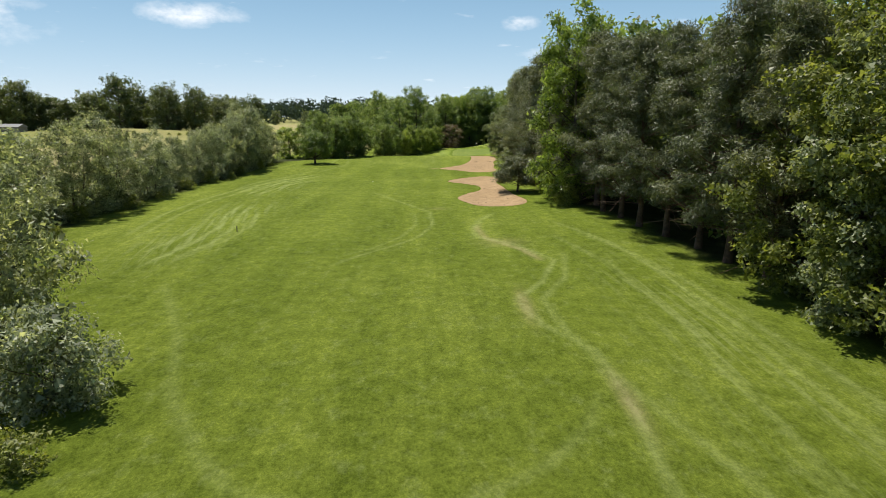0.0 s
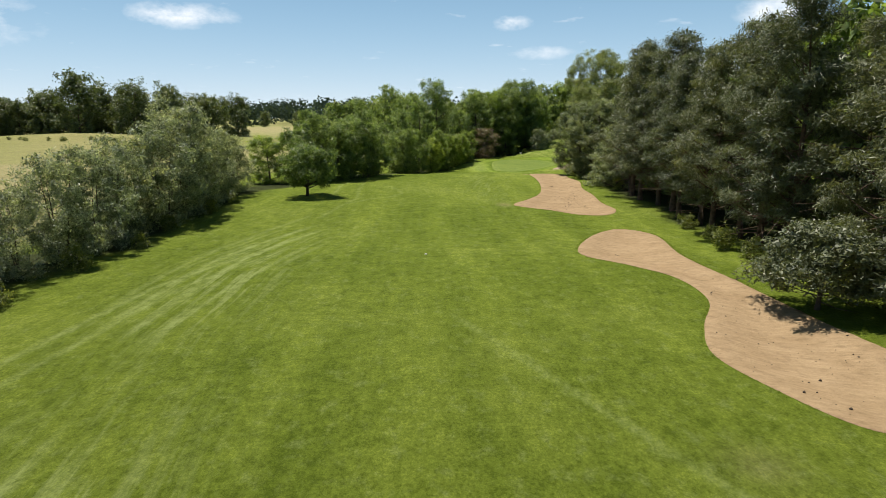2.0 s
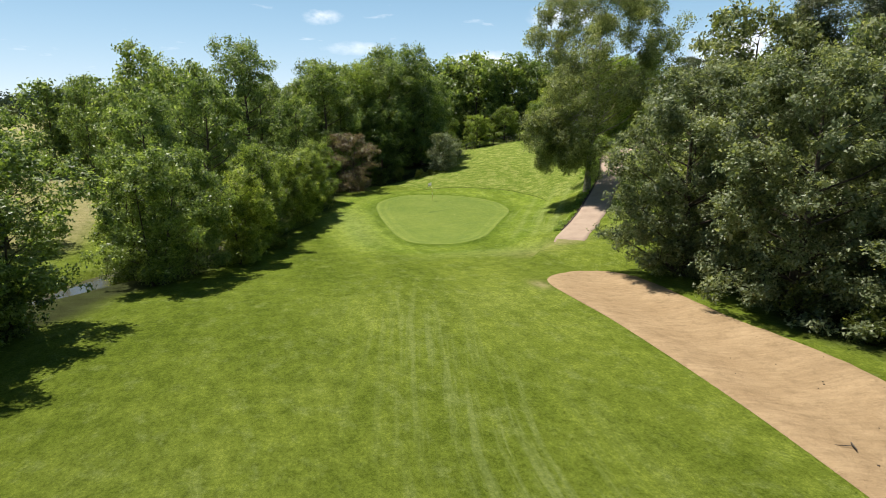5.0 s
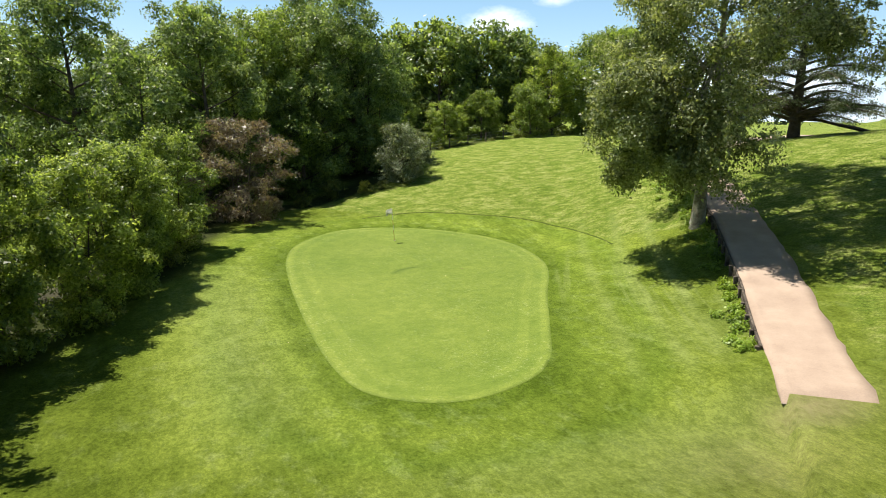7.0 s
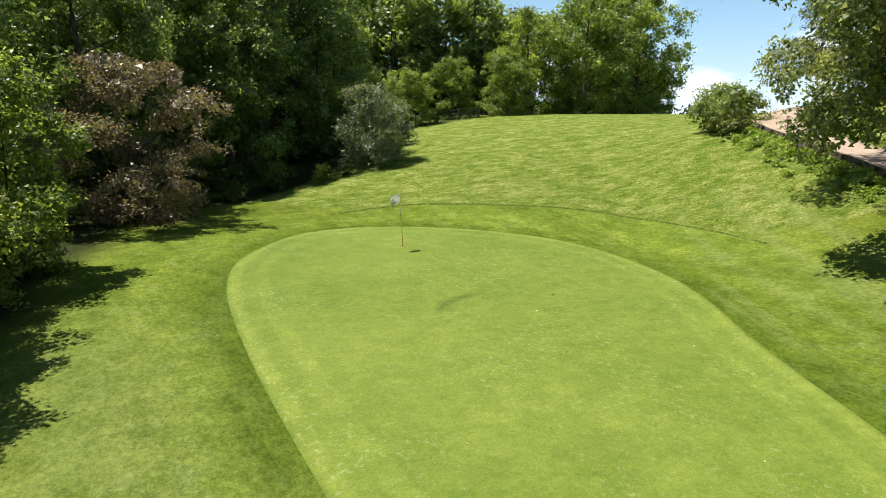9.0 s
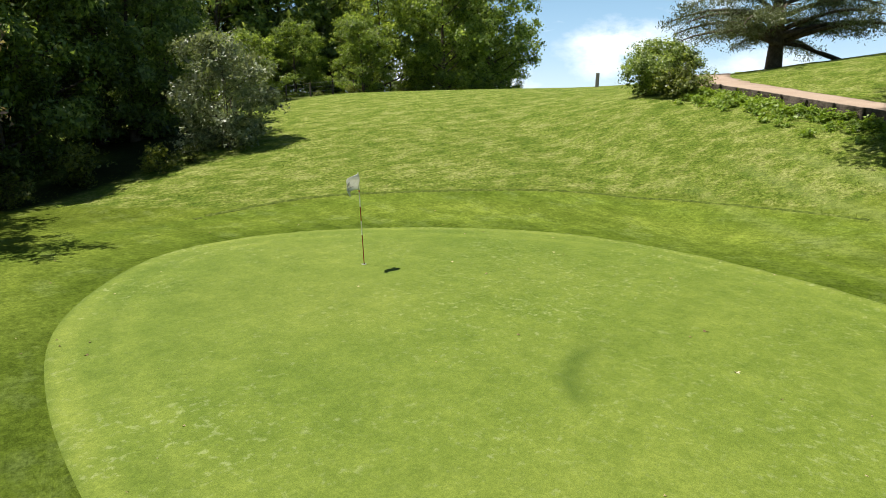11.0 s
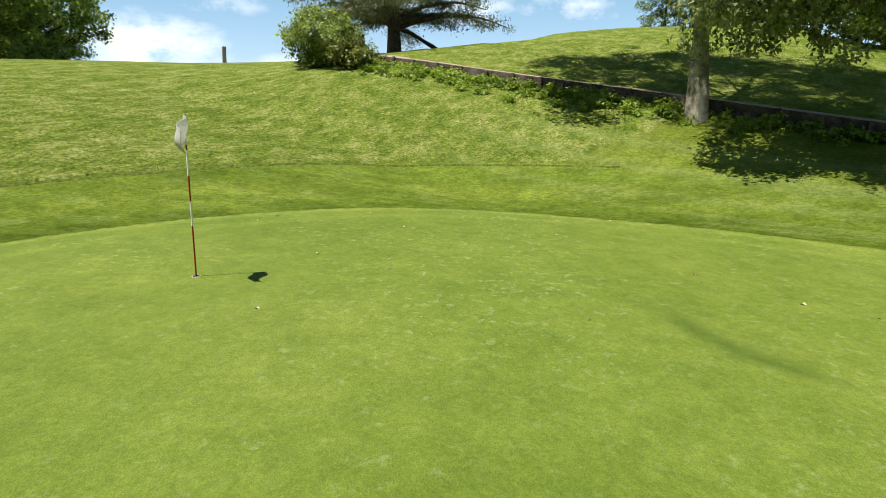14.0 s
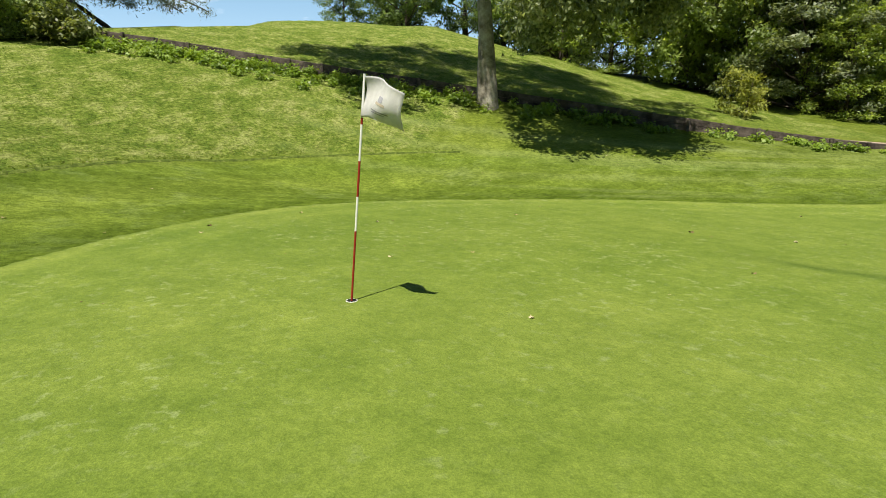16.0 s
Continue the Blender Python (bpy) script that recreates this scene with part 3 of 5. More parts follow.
# wheel and mower tracks: (line, width, strength)
TRACKS = [
    ([(3.8, 50.4), (6.7, 46.8), (9.1, 41.0), (7.4, 35.4), (5.6, 32.0), (6.3, 28.0), (7.9, 25.0), (8.0, 20.0), (7.4, 12)], 0.30, 0.75),
    ([(9.9, 44), (9.9, 41.8), (9.0, 36.7), (6.9, 32.0), (7.3, 26.9), (8.0, 22.8), (9.6, 17), (11, 10)], 0.30, 0.55),
    ([(11.2, 56.1), (14.1, 45.9), (14.8, 39.2), (15.3, 28.7), (14.8, 18.2), (14.5, 8)], 0.30, 0.6),
    ([(12.6, 50), (14.8, 42.0), (15.8, 35.4), (16.4, 24.1), (16.5, 14)], 0.35, 0.5),
    ([(10.2, 50), (12.4, 40), (12.9, 30), (12.2, 18), (11.5, 8)], 0.35, 0.4),
    ([(-14.0, 35.1), (-9.8, 27), (-7.4, 20.8), (-5.2, 17.2), (-3.4, 15.1), (1, 13.8), (4.5, 16.3), (6.2, 18.5), (7.2, 21.3)], 0.35, 0.4),
    ([(6.9, 61.9), (5.0, 57), (4.3, 53.1), (4.4, 49.3), (5.9, 47.3), (7.3, 44.7), (8.5, 41.5)], 0.45, 0.6),
    ([(-7.3, 78.1), (-2.9, 68.8), (0.4, 62.2), (0.8, 55.1), (-0.1, 49.3), (-1.7, 45.8), (-3.7, 42.6), (-5.5, 38.6)], 0.25, 0.6),
    ([(-1.2, 62.2), (-0.6, 55.1), (-1.5, 49.3), (-3.1, 45.0), (-5.2, 41.5)], 0.22, 0.45),
    ([(-23.1, 48.6), (-25.0, 59.4), (-25.4, 68.7), (-23.9, 82.5), (-19.8, 97.9)], 0.32, 0.75),
    ([(-21.6, 46.6), (-23.4, 59.4), (-23.8, 68.7), (-22.4, 82.5), (-19.0, 95.9)], 0.30, 0.6),
    ([(-17.1, 38.2), (-16.6, 46.1), (-17.0, 51.8), (-18.7, 58.9), (-19.4, 66.0)], 0.35, 0.9),
    ([(-15.9, 40.2), (-15.2, 46.1), (-15.7, 52), (-17.4, 58.9), (-18.1, 66.0)], 0.3, 0.8),
    ([(-18.8, 42), (-18.4, 48), (-19.0, 54), (-20.4, 60), (-21.4, 68)], 0.3, 0.6),
    ([(-15.8, 38.6), (-14.6, 46.3), (-14.5, 52.7), (-16.2, 60.9)], 0.3, 0.5),
    ([(-23.1, 74.2), (-23.2, 84.1), (-22.9, 91.4), (-21.4, 98.6), (-19.1, 105.5)], 0.35, 0.8),
    ([(-21.7, 74.2), (-21.6, 84.1), (-21.2, 91.4), (-20.0, 97.6), (-18.2, 103.5)], 0.35, 0.8),
    ([(-20.5, 74.0), (-19.8, 81.3), (-18.9, 88.6), (-18.0, 96.7)], 0.3, 0.55),
    ([(-24.6, 78), (-24.6, 86), (-24.2, 94), (-22.6, 103), (-20.5, 110)], 0.3, 0.5),
    ([(-15.2, 139.2), (-13.2, 133.4), (-12.4, 130.0), (-14.0, 125.6), (-16.0, 123.8), (-18.5, 118)], 0.3, 0.5),
    ([(-19.0, 144.4), (-18.5, 132.5), (-17.6, 123.6), (-18.7, 116.5), (-19.5, 108)], 0.3, 0.45),
    ([(-20.9, 126.0), (-21.7, 138.7), (-20.4, 146.3)], 0.35, 0.6),
    ([(26.5, 192.2), (22.6, 186.5), (19.2, 181.2), (15.9, 175.3), (13.6, 171.5)], 0.5, 0.5),
    ([(27.6, 191), (23.6, 185.0), (20.4, 180.0), (17.4, 175.2)], 0.5, 0.55),
    ([(24.8, 193.4), (20.9, 187.4), (18.0, 182.4), (14.6, 176.4), (12, 172)], 0.45, 0.35),
]
# the ways along which cuttings lie in rows
ROWS = [
    [(-12.5, 30), (-14, 37), (-15.8, 44.5), (-17.4, 52), (-19.5, 62), (-21.6, 75), (-21.6, 88), (-19.8, 99), (-17, 110)],
    [(14.5, 4), (15.2, 28), (14.2, 46), (11, 58)],
    [(-6, 108), (-3, 122), (-0.5, 142), (5, 164)],
    [(28.5, 195), (22.6, 186.5), (19.2, 181.2), (15.9, 175.3), (12.5, 169.5)],
]


def surface_marks(x, y):
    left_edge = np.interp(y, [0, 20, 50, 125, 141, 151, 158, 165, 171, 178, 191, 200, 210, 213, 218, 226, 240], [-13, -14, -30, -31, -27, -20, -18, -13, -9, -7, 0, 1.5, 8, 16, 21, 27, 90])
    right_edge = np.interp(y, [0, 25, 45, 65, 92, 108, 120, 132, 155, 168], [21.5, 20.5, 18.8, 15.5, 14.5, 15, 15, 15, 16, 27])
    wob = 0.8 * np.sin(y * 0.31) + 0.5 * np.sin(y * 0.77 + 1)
    # strip along both tree lines where the ground is coloured as shaded floor
    shaded_floor = np.maximum(ease(0.5, -2.0, x - left_edge + wob) * ease(-10.0, -6.5, x - left_edge + 2 * wob), ease(-0.5, 2.0, x - right_edge + wob) * ease(168, 163, y) * ease(34, 26, x - right_edge + 2 * wob))
    shaded_floor = np.where(y > 270, 0, shaded_floor)
    dry = ease(-20, -24, x) * ease(-112, -92, x) * ease(176, 186, y + 0.1 * x + 3 * np.sin(x * 0.2)) * ease(246, 236, y + 0.1 * x) * 0.7
    dry = np.maximum(dry, ease(-95, -105, x) * ease(-190, -175, x) * ease(430, 440, y) * ease(700, 640, y) * 0.8)
    dry = np.maximum(dry, ease(-38, -44, x) * (0.50 + 0.16 * np.sin(x * 0.05 + y * 0.03)))
    dry = np.maximum(dry, 0.8 * ease(-42, -48, x) * ease(-150, -120, x) * ease(60, 75, y) * ease(178, 168, y + 0.15 * x))
    # dried earth on the sharp bend of the track
    dry = np.maximum(dry, 0.5 * np.exp(-(((x - 5.9) / 0.35) ** 2 + ((y - 31) / 2.6) ** 2)) + 0.55 * np.exp(-(((x - 8.0) / 0.3) ** 2 + ((y - 20.5) / 2.0) ** 2)))
    dry = np.maximum(dry, 0.3 * np.exp(-(((x - 6.2) / 1.6) ** 2 + ((y - 47) / 1.6) ** 2)))
    s = (x - 19) * 0.75 + (y - 196) * 0.45
    ring = -inside(GREEN_EDGE, x, y) if x.size < 4000 else np.full(x.shape, 99.0)
    if x.size >= 4000:
        box = (x > -8) & (x < 32) & (y > 160) & (y < 216)
        ring[box] = -inside(GREEN_EDGE, x[box], y[box])
    rough = ease(3.9, 4.3, ring + 0.25 * np.sin(x * 0.7)) * (s > 0) * (y > 172)
    rough = np.maximum(rough, 0.8 * ease(3.0, 3.6, along(WALL_LINE, x, y)[1]) * ((y > 168) & (x > 14)))
    wear = np.zeros(x.shape)
    for line, wide, strong in TRACKS:
        line = np.array(line)
        box = (x > line[:, 0].min() - 2) & (x < line[:, 0].max() + 2) & (y > line[:, 1].min() - 2) & (y < line[:, 1].max() + 2)
        l, d = along(line, x[box], y[box])
        total = np.hypot(*np.diff(line, axis=0).T).sum()
        fade = ease(-1, 3, l) * ease(total + 1, total - 3, l)
        w = min(1.0, 1.1 * strong) * np.exp(-((d / (0.62 * wide)) ** 2)) * fade * (0.78 + 0.22 * np.sin(l * 1.7 + total) * np.sin(l * 0.53))
        wear[box] = np.maximum(wear[box], w)
    # sun-bleached turf beside and before the green
    for cx, cy, rx, ry, much in ((1.2, 183.5, 1.8, 8.5, 0.40), (10.5, 169.6, 6.5, 1.6, 0.32), (17.2, 174.5, 2.0, 2.2, 0.3)):
        wear = np.maximum(wear, much * np.exp(-(((x - cx) / rx) ** 2) - ((y - cy) / ry) ** 4))
    clip = np.exp(-(((x + 20.5) / 3.4) ** 2 + ((y - 88) / 15) ** 4)) + np.exp(-(((x + 17.5) / 3.0) ** 2 + ((y - 53) / 14) ** 4)) + 0.7 * np.exp(-(((x - 13.5) / 2.6) ** 2 + ((y - 28) / 17) ** 4))
    clip = clip + 0.6 * np.exp(-(((x + 1) / 3.0) ** 2 + ((y - 142) / 18) ** 4)) + 0.55 * np.exp(-(((x - 18.5) / 3.0) ** 2 + ((y - 180) / 9) ** 4))
    # brown, dried-out turf along the bend
    bl, bd = along([(5.8, 59.3), (4.6, 53.1), (5.1, 48.6), (6.3, 46.2), (7.4, 44.3), (8.2, 41.1)], x, y)
    dry = np.maximum(dry, 0.5 * np.exp(-((bd / 0.3) ** 2)) * ease(3, 7, bl) * ease(22, 17, bl))
    # trodden ground where the path ends, and by the bunkers' tips
    for cx, cy, rx, ry, much in ((15.2, 169.0, 1.5, 0.9, 0.65), (12.4, 168.0, 2.4, 1.6, 0.25), (7.9, 158.2, 0.5, 0.9, 0.75), (0.0, 120.1, 0.8, 1.6, 0.4), (1.2, 64.5, 1.0, 1.0, 0.2)):
        dry = np.maximum(dry, much * np.exp(-(((x - cx) / rx) ** 2) - ((y - cy) / ry) ** 2))
    lane, run, near = np.full(x.shape, 99.0), np.zeros(x.shape), np.full(x.shape, 12.0)
    for k, line in enumerate(ROWS):
        line = np.array(line, float)
        box = (x > line[:, 0].min() - 12) & (x < line[:, 0].max() + 12) & (y > line[:, 1].min() - 8) & (y < line[:, 1].max() + 8)
        l, d = along(line, x[box], y[box])
        close = np.abs(d) < near[box]
        lane[box], run[box], near[box] = np.where(close, d + 40 * k, lane[box]), np.where(close, l, run[box]), np.where(close, np.abs(d), near[box])
    return {"lane": lane, "run": run, "shaded_floor": shaded_floor, "dry": dry, "rough": rough, "wear": wear, "clip": clip, "ring": ring / 10}


terrain()


def sheet(name, edge, mat, lift, step, label, category, dome=0.0):
    """A thin sheet that follows the land inside an outline, with a rounded rim."""
    lo, hi = edge.min(0) - step, edge.max(0) + step
    xs, ys = np.arange(lo[0], hi[0], step), np.arange(lo[1], hi[1], step)
    gx, gy = np.meshgrid(xs, ys)
    d = inside(edge, gx, gy)
    # pull the outer row of points onto the outline
    e = step * 0.75
    gxx = (inside(edge, gx + 0.01, gy) - d) / 0.01
    gyy = (inside(edge, gx, gy + 0.01) - d) / 0.01
    pull = (d < 0) & (d > -2.2 * e)
    gx, gy = np.where(pull, gx - d * gxx, gx), np.where(pull, gy - d * gyy, gy)
    keep = d > -2.2 * e
    z = ground(gx, gy) + np.where(d > 0, lift, lift * 0.25)
    nx = len(xs)
    i = (np.arange(len(ys) - 1)[:, None] * nx + np.arange(nx - 1)).ravel()
    faces = np.stack([i, i + 1, i + nx + 1, i + nx], 1)
    ok = keep.ravel()[faces].all(1) & (d.ravel()[faces] > 0).any(1)
    data = mesh_of(name, np.stack([gx, gy, z], -1).reshape(-1, 3), faces[ok], True)
    bm = bmesh.new()
    bm.from_mesh(data)
    bmesh.ops.delete(bm, geom=[v for v in bm.verts if not v.link_faces], context="VERTS")
    bm.to_mesh(data)
    bm.free()
    return tagged(link_mesh(name, data, mat), label, category, kind="structure")


sheet("sand_bunker", BUNKER_NEAR, SAND, 0.05, 0.35, "raked tan sand bunker with a scalloped grass edge", "bunker")
sheet("sand_bunker", BUNKER_FAR, SAND, 0.05, 0.35, "long tan sand bunker beside the tree line", "bunker")
turf = sheet("putting_green", GREEN_EDGE, GREEN, 0.028, 0.2, "smooth pale green putting turf with faint blotches", "putting green")
place = np.zeros(len(turf.data.vertices) * 3, np.float32)
turf.data.vertices.foreach_get("co", place)
place = place.reshape(-1, 3)
bend_l, bend_d = along([(9.7, 188.6), (10.2, 189.1), (11.0, 189.45), (12.1, 189.55)], place[:, 0], place[:, 1])
stain = 0.72 * np.exp(-((bend_d / 0.13) ** 2)) * ease(-0.3, 0.5, bend_l) * ease(3.2, 1.6, bend_l) + 0.30 * np.exp(-((bend_d - 0.15) / 0.3) ** 2) * ease(-0.3, 0.5, bend_l) * ease(3.2, 1.6, bend_l) + 0.16 * np.exp(-((place[:, 0] - 10.4) ** 2 + (place[:, 1] - 194.2) ** 2) / 1.5)
turf.data.attributes.new("rim", "FLOAT", "POINT").data.foreach_set("value", np.clip(inside(GREEN_EDGE, place[:, 0], place[:, 1]) / 5.0, 0, 1).astype(np.float32))
turf.data.attributes.new("stain", "FLOAT", "POINT").data.foreach_set("value", stain.astype(np.float32))


# ---- trees ----
def tube(verts, faces, points, radii, sides=7):
    """Adds a tapered tube along points to the lists."""
    start = len(verts)
    pts = [Vector(p) for p in points]
    for k, (p, r) in enumerate(zip(pts, radii)):
        way = (pts[min(k + 1, len(pts) - 1)] - pts[max(k - 1, 0)]).normalized()
        a = way.orthogonal().normalized()
        b = way.cross(a)
        for s in range(sides):
            t = s * math.tau / sides
            verts.append(p + (a * math.cos(t) + b * math.sin(t)) * r)
    for k in range(len(pts) - 1):
        for s in range(sides):
            i, j = start + k * sides + s, start + k * sides + (s + 1) % sides
            faces.append((i, j, j + sides, i + sides))


def leaf_quads(rng, centres, radii, count, size, flat=1.0, slim=0.55, droop=0.0, up=0.6, corners=4, ways=None):
    """Leaf-shaped bent pieces, with three or four corners: gathered in small sprays on each clump's uneven shell."""
    radii = np.array(radii)
    share = radii**1.8
    sprays = max(1, count // 6)
    pick = rng.choice(len(centres), sprays, p=share / share.sum())
    c, r = np.array(centres)[pick], radii[pick]
    v = rng.normal(size=(sprays, 3))
    v /= np.linalg.norm(v, axis=1)[:, None]
    dist = r * (0.42 + 0.62 * rng.uniform(0, 1, sprays) ** 0.55) * (1 + 0.18 * rng.normal(size=sprays))
    q = c + v * dist[:, None] * np.array([1, 1, flat])
    m = v * 0.9 + rng.normal(size=(sprays, 3)) * 0.35 + np.array([0, 0, up])
    if ways is not None:
        m += np.array(ways)[pick] * 0.5 - v * 0.3
    m /= np.linalg.norm(m, axis=1)[:, None]
    of = np.arange(count) % sprays
    p = q[of] + rng.normal(size=(count, 3)) * size * 0.75 * np.array([1, 1, 0.7])
    p[:, 2] -= droop * rng.uniform(0, 1, count) ** 2 * r[of]
    n = m[of] + rng.normal(size=(count, 3)) * 0.40
    n /= np.linalg.norm(n, axis=1)[:, None]
    t = np.cross(n, rng.normal(size=(count, 3)))
    t[:, 2] -= droop * 0.8
    t /= np.linalg.norm(t, axis=1)[:, None]
    b = np.cross(n, t)
    b /= np.linalg.norm(b, axis=1)[:, None]
    s = size * rng.uniform(0.55, 1.35, count)[:, None]
    bend = n * s * 0.14
    if corners == 3:
        verts = np.stack([p - t * s * 0.5 - b * s * slim * 0.5, p - t * s * 0.4 + b * s * slim * 0.5, p + t * s * 0.5 - bend], 1)
        return verts.reshape(-1, 3), np.arange(count * 3).reshape(-1, 3)
    verts = np.stack([p - t * s * 0.5, p + b * s * slim * 0.5 - bend, p + t * s * 0.5, p - b * s * slim * 0.5 - bend], 1)
    return verts.reshape(-1, 3), np.arange(count * 4).reshape(-1, 4)


def reach_of(shape, u, seed):
    if shape == "round":
        return math.sqrt(max(0.10, 1 - (2 * u - 0.95) ** 2 / 1.3))
    if shape == "pine":
        return (0.72 + 0.28 * math.sin(u * 11 + seed)) * (1 if u < 0.6 else max(0.12, 1 - (u - 0.6) * 2.2))
    if shape == "spread":
        return 1.0 - 0.5 * u * u
    return 0.95 - 0.9 * abs(u - 0.42) ** 1.5


def make_tree(name, seed, height, width, bark, leaves, count, leaf, boughs=16, tufts=6, bare=0.1, shape="round", trunk=0.25, flat=0.85, slim=0.55, droop=0.0, bough=0.17, tuft=0.085, stems=1, label="", category="tree", dead=0, inner=0.35, hang=0.0, hang_way=None, corners=4, core=0.65, up=0.6, lean=None):
    """A tapered trunk with limbs, and boughs that carry tufts of leaves with gaps between them."""
    rng = np.random.default_rng(seed)
    root = new(name)
    root.empty_display_size = 0.3
    low = height * bare
    verts, faces, cs, rs, ways = [], [], [], [], []
    lean = rng.normal(size=2) * 0.02 * height if lean is None else lean
    offs = [rng.normal(size=2) * (0.13 * width if stems > 1 else 0.0) for _ in range(stems)]
    for off in offs:
        wave = rng.uniform(0, 6)
        pts = [(off[0] * (0.25 + u) + lean[0] * u * u + 0.012 * height * math.sin(wave + 5 * u), off[1] * (0.25 + u) + lean[1] * u * u, height * 0.86 * u - 0.3 * (u == 0)) for u in np.linspace(0, 1, 8)]
        wide = trunk / math.sqrt(stems)
        tube(verts, faces, pts, [wide * (1.4 if k == 0 else 1.0 - 0.92 * k / 7) for k in range(8)], 8)
    for k in range(boughs):
        u = (k + rng.uniform(0, 1)) / boughs
        z = low + (height * (1 - 0.6 * tuft) - low) * u
        a = k * 2.399 + rng.uniform(-0.5, 0.5)
        if hang_way is not None and u < hang:
            a = hang_way + rng.uniform(-0.6, 0.6)
        q = width / 2 * reach_of(shape, u, seed) * ((inner if u > hang else 0.85) + (1 - (inner if u > hang else 0.85)) * math.sqrt(rng.uniform(0, 1))) - 0.5 * bough * width * 0.8
        q = max(q, 0.0)
        c = Vector((math.cos(a) * q + lean[0] * u, math.sin(a) * q + lean[1] * u, z))
        size = width * bough * rng.uniform(0.75, 1.25)
        off = offs[k % stems]
        z0 = max(low * 0.6, c.z - 0.35 * q - 0.05 * height)
        if u < hang:
            z0 = height * rng.uniform(0.36, 0.46)
        v = min(z0 / (height * 0.86), 0.96)
        s = Vector((off[0] * (0.25 + v) + lean[0] * v * v, off[1] * (0.25 + v) + lean[1] * v * v, z0))
        thick = max(0.025, trunk * 0.42 * (1 - v * 0.75) / math.sqrt(stems))
        mid = s.lerp(c, 0.55) + Vector((0, 0, -0.05 * q))
        tube(verts, faces, [s, mid, c], [thick, thick * 0.6, thick * 0.18], 5)
        for _ in range(tufts):
            w = rng.normal(size=3)
            w /= np.linalg.norm(w)
            w[2] = w[2] * 0.8 + 0.12
            p = c + Vector(w * size * rng.uniform(0.55, 1.0)) * 1.0
            p.z = max(p.z * 1.0, low * 0.5 + 0.1 * height * 0.3)
            cs.append((p.x, p.y, c.z + (p.z - c.z) * flat))
            rs.append(width * tuft * rng.uniform(0.5, 1.5))
            ways.append(tuple(w))
            if rng.uniform() < 0.5:
                tube(verts, faces, [mid.lerp(c, 0.6), p], [thick * 0.3, thick * 0.06], 4)
    for k in range(dead):
        a, z = rng.uniform(0, 6.28), height * rng.uniform(0.08, 0.55)
        d = Vector((math.cos(a), math.sin(a), rng.uniform(-0.25, 0.25)))
        s = Vector((lean[0] * 0.2, lean[1] * 0.2, z))
        size = width * rng.uniform(0.25, 0.48)
        tube(verts, faces, [s, s + d * size * 0.5, s + d * size + Vector((0, 0, rng.uniform(-0.5, 0.3)))], [0.05, 0.03, 0.01], 4)
    link_mesh("trunk", mesh_of("trunk", np.array([tuple(v) for v in verts]), np.array(faces), True), bark, root)
    v, f = leaf_quads(rng, cs, rs, count, leaf, flat, slim, droop, up, corners, ways)
    if core > 0:
        # oversized leaf pieces added inside each clump to block light and deepen its shade
        v2, f2 = leaf_quads(rng, cs, np.array(rs) * 0.42, 4 * len(cs), width * tuft * core, flat, 0.8, 0.0, corners=corners)
        v, f = np.concatenate([v, v2]), np.concatenate([f, f2 + len(v)])
    v[:, 2] = np.maximum(v[:, 2], 0.05)
    link_mesh("crown", mesh_of("crown", v, f), leaves, root)
    return tagged(root, label, category)


def plant(proto, x, y, scale=1.0, turn=0.0, tall=1.0, sink=0.1, first=False, label="", group=""):
    m = Matrix.Translation((x, y, level(x, y) - sink)) @ Matrix.Rotation(turn, 4, "Z") @ Matrix.Diagonal((scale, scale, scale * tall, 1))
    if first:
        proto.matrix_basis = m
        ob = proto
    else:
        ob = copy_thing(proto, m)
    return tagged(ob, label, "", group)


class Grove:
    """Trees of one kind: each is set once, then copied."""

    def __init__(self, protos, group, even=False):
        self.protos, self.used, self.group, self.even = protos, {}, group, even

    def put(self, k, x, y, scale=1.0, turn=None, tall=1.0, label=""):
        k %= len(self.protos)
        first = k not in self.used
        if first:
            self.used[k] = (scale, tall)
        elif self.even:
            scale, tall = scale / self.used[k][0], tall / self.used[k][1]
        return plant(self.protos[k], x, y, scale, rnd.uniform(0, 6.28) if turn is None else turn, tall, 0.1, first, label, self.group)


rnd = random.Random(4)
pines = Grove([make_tree("pine_tree", 10 + k, 16.5, 8.8, PINE_BARK, NEEDLE, 30000, 0.31, 38, 8, 0.16, "pine", 0.24, 0.5, 0.19, 0.12, 0.125, 0.056, 1, "tall grey-green pine with dead lower branches", dead=26, corners=3, core=0.5) for k in range(3)], "pines of the wood")
maples = Grove([make_tree("maple_tree", 20 + k, 17, 9.0, BARK, LIME, 24000, 0.25, 34, 7, 0.02, "oval", 0.28, 0.9, 0.75, 0.2, 0.13, 0.078, 1, "tall bright green maple at the wood's edge", corners=3) for k in range(1)], "maples of the wood")
backs = Grove([make_tree("wood_tree", 25 + k, 16.5, 10.5, BARK, OAK, 4800, 0.60, 26, 5, 0.05, "round", 0.30, 0.9, 0.7, 0.1, 0.15, 0.10, 1, "tall dark green broadleaf tree inside the wood", corners=3) for k in range(3)], "trees inside the wood")
oaks = Grove([make_tree("oak_tree", 30 + k, 15, 11.5, BARK, OAK, 14000, 0.32, 24, 11, 0.03, "round", 0.32, 0.85, 0.62, 0.1, 0.17, 0.055, 1, "broad dark green oak with a rounded uneven crown", corners=3) for k in range(4)], "oaks behind the brook", True)
